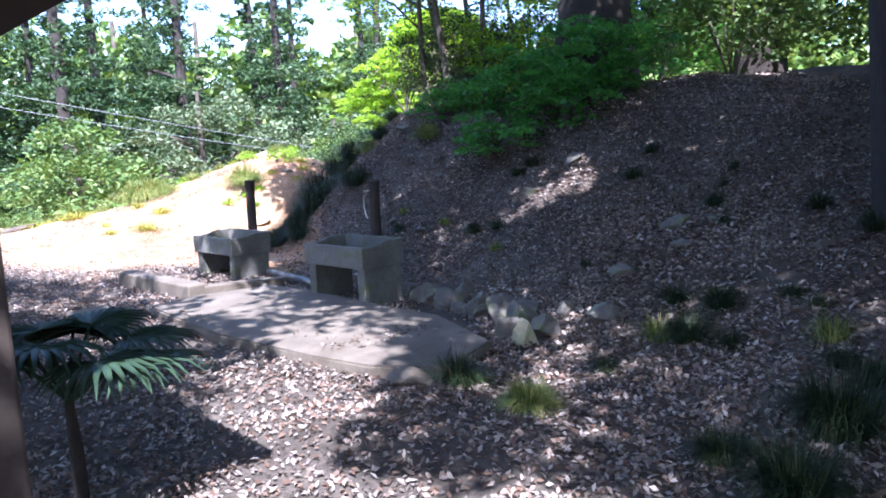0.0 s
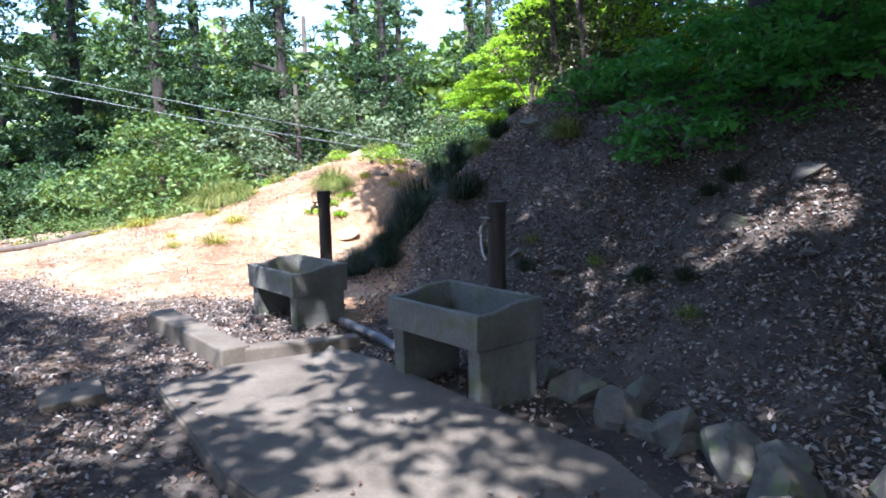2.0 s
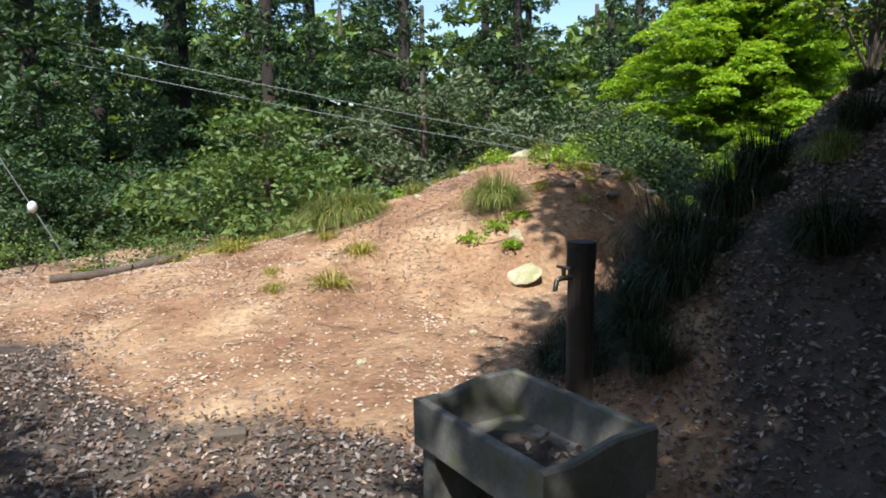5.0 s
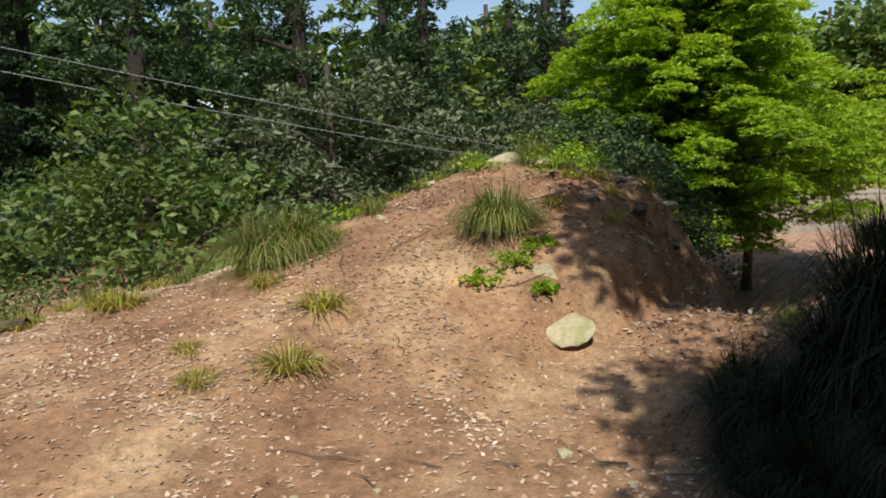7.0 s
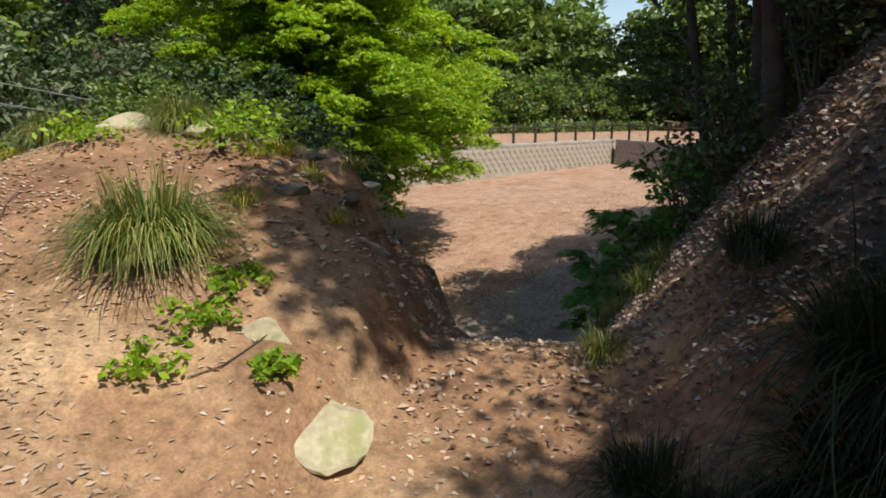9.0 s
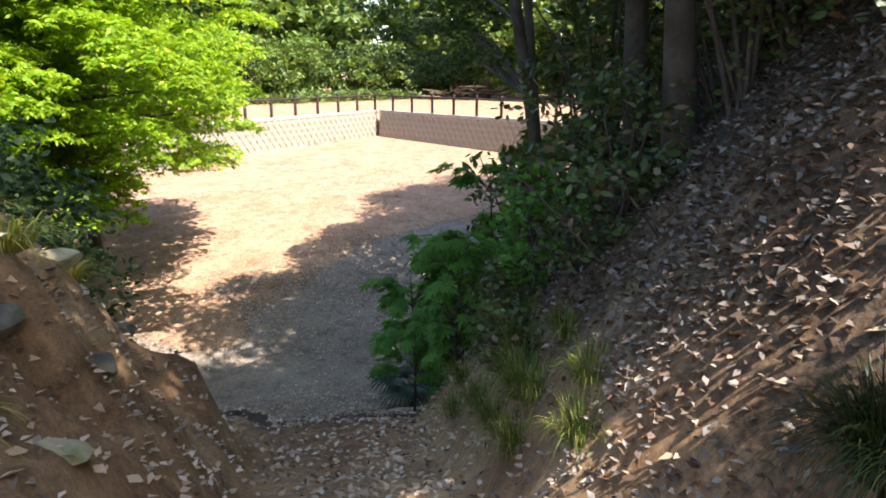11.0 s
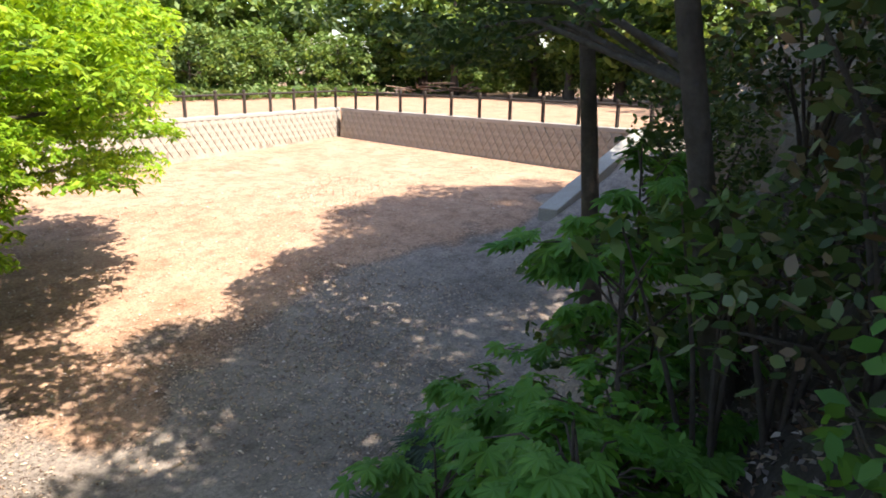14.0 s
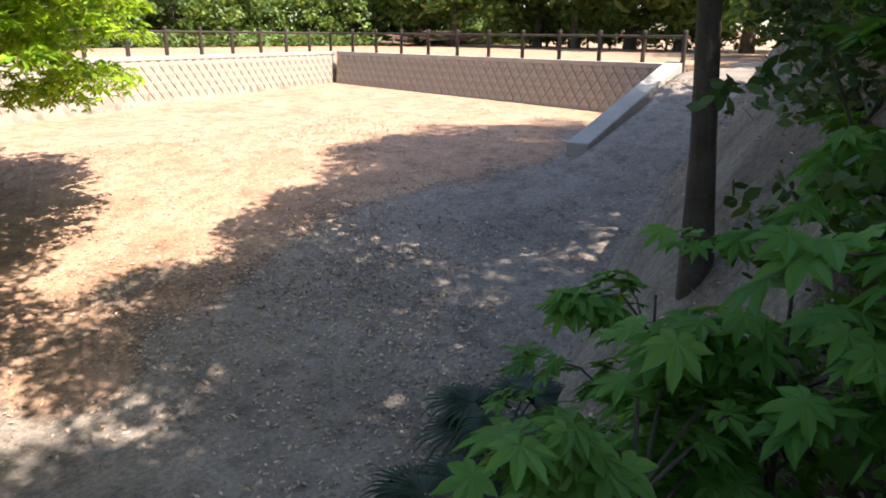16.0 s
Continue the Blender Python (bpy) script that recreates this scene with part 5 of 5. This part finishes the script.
def sapling(x, y, height, reach, leaves, size, label, seed, low=0.3):
    e = thing("maple_sapling", at_ground(x, y, 0, -0.03), label, "sapling", "maple saplings")
    r = random.Random(seed)
    tips = []
    hang("stem", mesh_data("stem", *tube([(0, 0, -0.05), (0.05, 0.02, height * 0.4), (0.02, 0.06, height * 0.95)], [0.02, 0.014, 0.005], 6), M_BARK, smooth=True), e)
    for k in range(30):
        z = height * r.uniform(low * 0.7, 0.95)
        a = r.uniform(0, 2 * math.pi)
        ln = reach * r.uniform(0.5, 1.0) * (1.1 - 0.45 * z / height)
        d = Vector((math.cos(a), math.sin(a), r.uniform(-0.05, 0.25)))
        p0, p1, p2 = Vector((0.03, 0.03, z * 0.9)), Vector((0.03, 0.03, z)) + d * ln * 0.55, Vector((0.03, 0.03, z - 0.05)) + d * ln
        hang("twig", mesh_data("twig", *tube([p0, p1, p2], [0.008, 0.005, 0.002], 5), M_BARK, smooth=True), e)
        for j in range(max(1, leaves // 30)):
            q = r.uniform(0.25, 1.05)
            base = p0.lerp(p1, q * 2) if q < 0.5 else p1.lerp(p2, q * 2 - 1)
            tips.append((base, a + r.uniform(-1.3, 1.3)))
    vs, fs = [], []
    for base, a in tips:
        sv, sf = STARS[r.randrange(4)]
        s = size * r.uniform(0.7, 1.15)
        m = Matrix.Translation(base + Vector((math.cos(a) * s * 0.5, math.sin(a) * s * 0.5, r.uniform(-0.04, 0.05)))) @ pose(0, 0, 0, r.uniform(-22, 22), r.uniform(8, 38), math.degrees(a)) @ Matrix.Scale(s, 4)
        o = len(vs)
        vs += [tuple(m @ Vector(p)) for p in sv]
        fs += [tuple(i + o for i in q) for q in sf]
    me = bpy.data.meshes.new("foliage")
    me.from_pydata(vs, [], fs)
    me.materials.append(M_SAPLING)
    hang("foliage", me, e)
    return e


sapling(1.30, 19.25, 1.75, 0.75, 480, 0.12, "young maple sapling with large green star-shaped leaves", 1)
sapling(1.6, 18.4, 1.95, 0.85, 520, 0.12, "young maple sapling with large green star-shaped leaves", 2)
sapling(0.75, 18.15, 1.5, 0.6, 330, 0.11, "young maple sapling leaning over the path", 3)
sapling(2.3, 19.6, 2.0, 0.85, 480, 0.12, "young maple sapling with large green star-shaped leaves", 4)


sapling(2.9, 18.9, 2.3, 0.9, 480, 0.12, "young maple sapling with large green star-shaped leaves", 5)
sapling(1.9, 19.05, 1.7, 0.8, 450, 0.12, "young maple sapling with large green star-shaped leaves", 6)


# ---- shelter at the start ----
sh = thing("shelter", pose(-1.56, 2.18, gz(-1.56, 2.18), 0, 0, 135), "dark timber shelter with a low eave beside the path", "shelter")
for lx in (0.0, 4.1, 8.2, 12.3):
    bm = bmesh.new()
    box(bm, lx - 0.11, lx + 0.11, -0.1, 0.1, -0.3, 2.35, 0.012)
    part("post", bm, M_WOOD_DARK, sh)
bm = bmesh.new()
box(bm, -0.3, 12.6, -0.09, 0.09, 2.35, 2.55, 0.012)
part("beam", bm, M_WOOD_DARK, sh)
bm = bmesh.new()
vs = [bm.verts.new(p) for p in ((-0.5, -0.45, 2.28), (13.0, -0.45, 2.28), (13.0, 3.2, 4.0), (-0.5, 3.2, 4.0), (-0.5, -0.45, 2.40), (13.0, -0.45, 2.40), (13.0, 3.2, 4.12), (-0.5, 3.2, 4.12))]
for q in ((3, 2, 1, 0), (4, 5, 6, 7), (0, 1, 5, 4), (2, 3, 7, 6), (1, 2, 6, 5), (3, 0, 4, 7)):
    bm.faces.new([vs[i] for i in q])
part("roof", bm, M_WOOD_DARK, sh)


# ---- overhead cables ----
def cable(name, a, b, sag, label):
    a, b = Vector(a), Vector(b)
    pts = [a.lerp(b, t) + Vector((0, 0, -sag * 4 * t * (1 - t))) for t in np.linspace(0, 1, 16)]
    v, f = tube(pts, [0.009] * 16, 6)
    return tagged(hang(name, mesh_data(name, v, f, M_CABLE, smooth=True)), label, "cable", "overhead cables")


cable("overhead_cable", (-27, 18.0, 7.3), (-3, 25.5, 1.6), 0.25, "thin pale overhead cable strung before the woods")
cable("overhead_cable", (-27, 18.0, 6.7), (-3, 25.5, 1.35), 0.3, "thin pale overhead cable strung before the woods")
guy = cable("guy_wire", (-14.2, 13.6, 6.8), (-10.9, 15.0, 0.05), 0.0, "pale slanting guy wire with a white insulator")
bm = bmesh.new()
bmesh.ops.create_uvsphere(bm, u_segments=12, v_segments=8, radius=0.07, matrix=Matrix.Translation((-11.37, 14.8, 1.02)) @ Matrix.Diagonal((1, 1, 1.3, 1)))
part("insulator", bm, M_WHITE, guy, smooth=True)
for a, b, rad, lab in (((-10.4, 14.1), (-9.5, 14.65), 0.06, "weathered dark log lying at the soil's edge"), ((-9.5, 14.7), (-8.9, 14.9), 0.065, "pale bleached log lying at the soil's edge")):
    z = gz(*a) + rad * 0.6
    v, f = tube([(*a, z), ((a[0] + b[0]) / 2, (a[1] + b[1]) / 2 + 0.04, gz((a[0] + b[0]) / 2, (a[1] + b[1]) / 2) + rad * 0.8), (*b, gz(*b) + rad * 0.7)], [rad, rad * 1.05, rad * 0.8], 8)
    tagged(hang("log", mesh_data("log", v, f, M_BARK if rad < 0.07 else M_WOOD_PALE, smooth=True)), lab, "log")


# ---- fallen leaves, stones and twigs ----
def litter(name, label, count, area, keep, size, mat, seed, lift=0.012, flat=0.62, aspect=2.0, level=None, jitter=0.016):
    r = np.random.default_rng(seed)
    x = r.uniform(area[0], area[1], count)
    y = r.uniform(area[2], area[3], count)
    ok = r.random(count) < keep(x, y)
    x, y = x[ok], y[ok]
    z = (ground_z(x, y) if level is None else np.full(len(x), level)) + lift + r.uniform(0, jitter, len(x))
    vs, fs = leaf_quads(np.stack([x, y, z], 1), size, flat, aspect, 0.0, seed)
    return tagged(hang(name, mesh_data(name, vs, fs, mat)), label, "leaves", kind="stuff")


def on_soil(x, y):
    return soil_edge(x, y) * (1 - step(x, -2.9, -1.9))


def wooded(x, y):
    s, d = along(x, y)
    patch = (1 - 0.6 * step(y, 11.3, 12.3) * step(-x, 0.5, 1.5)) * 0.35 + 1.2 * np.clip(fractal(x, y, 1.1, 21) + 0.35, 0, 1)
    apron = 1 - 0.85 * step(-np.hypot((x + 1.4) / 1.9, (y - 6.6) / 1.5), -1.0, -0.75)
    return np.clip(patch * apron * (1 - on_soil(x, y)) * (1 - step(s, 0.5, 2.5) * (1 - step(d, 0.6, 1.2))), 0, 1)


litter("fallen_leaves", "thick litter of curled grey-brown fallen leaves", 230000, (-8, 5, 1.5, 15.5), wooded, 0.044, M_DRY, 81)
litter("near_fallen_leaves", "grey-brown fallen leaves around the path's start", 14000, (-4, 5, -1.5, 1.5), wooded, 0.05, M_DRY, 82)
litter("soil_leaves", "scattered tan leaves on bare soil", 95000, (-12, -2, 10, 18.5), lambda x, y: on_soil(x, y) * (0.10 + 0.9 * np.clip(fractal(x, y, 0.9, 23) + 0.35 * step(-x - 0.5 * (15 - y), 5.0, 7.5), 0, 1)) * (1 - 0.7 * step(along(x, y)[0], -0.5, 0.5)), 0.048, M_DRY_TAN, 83, flat=0.9, aspect=2.1, lift=0.004, jitter=0.003)


def cut_leaves(x, y):
    s, d = along(x, y)
    return step(s, -0.8, 0.4) * (1 - step(s, 9, 11)) * (1 - step(np.abs(d), 1.2, 3.0)) * (0.3 + np.clip(fractal(x, y, 0.8, 25) + 0.2, 0, 1))


litter("path_leaves", "dry tan leaves drifted in the cut and down the path", 30000, (-5, 7, 13, 24), cut_leaves, 0.062, M_DRY_TAN, 84, flat=0.86, lift=0.006)


def lot_leaves(x, y):
    s, d = along(x, y)
    drift = np.clip(fractal(x, y, 2.2, 27) + 0.15 + 0.5 * np.exp(-((d - 2.0) / 1.2) ** 2), 0, 1)
    return step(s, 7, 9) * np.clip(drift, 0, 1) * (1 - 0.6 * step(y, 27.5, 29.5)) * (beyond_wall(x, y) < 0)


litter("lot_leaves", "small dry leaves scattered over gravel and sand", 90000, (-3, 20, 20, 36), lot_leaves, 0.065, M_DRY_TAN, 85, flat=0.8)
litter("bank_leaves", "pale and brown leaves on the steep bank above the path", 52000, (-3.5, 4, 11.5, 20), lambda x, y: 0.15 + 0.75 * step(along(x, y)[1], 0.9, 1.8), 0.045, M_DRY, 86)
litter("pale_fallen_leaves", "paler curled leaves drifted in patches over the litter", 60000, (-7, 5, 1.5, 14.5), lambda x, y: wooded(x, y) * np.clip(1.6 * fractal(x, y, 1.7, 31) + 0.25, 0, 1), 0.046, M_DRY_GREY, 88, lift=0.02, flat=0.5)
litter("lot_grit", "brown leaf fragments and grit over the gravel track", 40000, (-1, 14, 20, 29), lambda x, y: step(along(x, y)[0], 7, 9) * np.clip(0.2 + 1.5 * fractal(x, y, 1.2, 33), 0, 1), 0.045, M_DRY, 89, flat=0.8, lift=0.008)
for i, (x, y, q) in enumerate(((-5.9, 17.5, 0.8), (-6.3, 17.3, 0.7), (-6.7, 17.0, 0.8), (-5.4, 18.0, 0.8), (-4.9, 18.2, 0.7), (-3.8, 17.0, 0.6), (-3.6, 17.3, 0.6), (-9.0, 15.6, 0.9), (-9.8, 15.3, 0.9), (-10.6, 14.9, 0.9), (-8.2, 16.0, 0.9))):
    tuft(TUFT_PALE, x, y, q, i * 59 + 1, "bright yellow-green grass along the mound's crest")


# ---- twigs ----
def twig(x, y, ln, turn, seed):
    r = random.Random(seed)
    pts = []
    for k in range(5):
        q = (k / 4 - 0.5) * ln
        px, py = x + q * math.cos(turn) + r.uniform(-0.03, 0.03), y + q * math.sin(turn) + r.uniform(-0.03, 0.03)
        pts.append((px, py, gz(px, py) + 0.018))
    v, f = tube(pts, [0.003, 0.0045, 0.004, 0.003, 0.002], 5)
    return tagged(hang("twig", mesh_data("twig", v, f, M_BARK, smooth=True)), "thin dry twig lying on the ground", "twig", "fallen twigs")


rt = random.Random(17)
for i in range(24):
    twig(rt.uniform(-8, -3.2), rt.uniform(11, 17), rt.uniform(0.2, 0.7), rt.uniform(0, 3.1), i)
for i in range(40):
    twig(rt.uniform(-3, 4), rt.uniform(3, 12), rt.uniform(0.2, 0.7), rt.uniform(0, 3.1), 100 + i)
litter("bank_dead_leaves", "large pale dead leaves lying on the bank above the path", 2600, (-1.2, 1.2, 14.8, 17.2), lambda x, y: 0.8 * step(along(x, y)[1], 1.2, 1.8), 0.058, M_DRY, 92, lift=0.025, flat=0.55, aspect=2.3)
litter("bank_pale_leaves", "dead pale leaves caught among ivy on the steep bank", 6000, (-2.5, 4, 13.5, 19), lambda x, y: 0.8 * step(along(x, y)[1], 1.3, 2.4), 0.055, M_DRY_GREY, 90, lift=0.03, flat=0.4)


# ---- pebbles and clods on the soil ----
pb = bmesh.new()
bmesh.ops.create_icosphere(pb, subdivisions=1, radius=0.5)
for v in pb.verts:
    v.co *= 1 + 0.25 * noise.noise(v.co * 3)
    v.co.z *= 0.6
pebble_me = bpy.data.meshes.new("pebble")
pb.to_mesh(pebble_me)
pb.free()
pebble_me.materials.append(M_ROCK_PALE)
rp = random.Random(23)
for i in range(130):
    x, y = rp.uniform(-8.5, -3.0), rp.uniform(11.0, 17.8)
    if float(on_soil(np.array([x]), np.array([y]))[0]) < 0.6:
        continue
    q = rp.uniform(0.015, 0.05) * (2.0 if rp.random() < 0.08 else 1)
    o = hang("pebble", pebble_me)
    o.matrix_world = pose(x, y, gz(x, y) + q * 0.12, 0, 0, rp.uniform(0, 360)) @ Matrix.Diagonal((q * rp.uniform(0.8, 1.5), q, q, 1))
    tagged(o, "small pale pebble lying on bare soil", "pebble", "pebbles")


def on_apron(x, y):
    inside = np.hypot((x + 1.45) / 1.7, (y - 6.65) / 1.35) < 0.95
    return inside * np.clip(0.12 + 1.2 * fractal(x, y, 0.9, 37) + 0.5 * step(x - 0.9 * (y - 6.6), -0.6, 0.6), 0, 1)


litter("apron_leaves", "grey-brown leaves scattered over the concrete apron", 4500, (-3.3, 0.2, 5.2, 8.2), on_apron, 0.05, M_DRY, 91, level=0.03, lift=0.008, flat=0.7)
for k, (cx, cy, z0) in enumerate(((-1.27, 7.593, 0.015), (-3.273, 9.567, -0.065))):
    def in_basin(x, y, cx=cx, cy=cy):
        c, q = math.cos(radians(SINK_TURN)), math.sin(radians(SINK_TURN))
        u, w = c * (x - cx) + q * (y - cy), -q * (x - cx) + c * (y - cy)
        return ((np.abs(u) < 0.4) & (w > 0.09) & (w < 0.53)) * np.clip(0.3 + 0.9 * u, 0, 1)
    litter("basin_leaves", "dead leaves lying in the bottom of the sink", 900, (cx - 0.8, cx + 0.8, cy - 0.4, cy + 1.0), in_basin, 0.06, M_DRY, 95 + k, level=z0 + 0.435, lift=0.0, flat=0.5)

litter("slope_leaves", "drifts of pale curled leaves lying on the shaded slope", 70000, (-2.2, 5, 3, 13), lambda x, y: step(x - np.interp(y, [3, 5, 7.5, 9, 10.8, 13], [1.2, 0.9, 0.1, -0.6, -2.0, -2.4]), 0.0, 0.5) * np.clip(0.45 + 1.3 * fractal(x, y, 1.0, 41), 0, 1), 0.047, M_DRY_GREY, 97, lift=0.02, flat=0.5)
for i, (x, y, q) in enumerate(((-0.25, 7.75, 0.3), (0.05, 7.35, 0.34), (0.3, 7.0, 0.32), (0.5, 6.65, 0.36), (0.7, 6.25, 0.34), (-0.45, 8.15, 0.26), (0.2, 7.55, 0.24), (0.85, 5.9, 0.3))):
    rock(x, y, (q * 1.15, q * 0.85, q * 0.95), M_ROCK, "dark rough stone in the row edging the bank's foot", 400 + i, 0.35, i * 37 + 15)
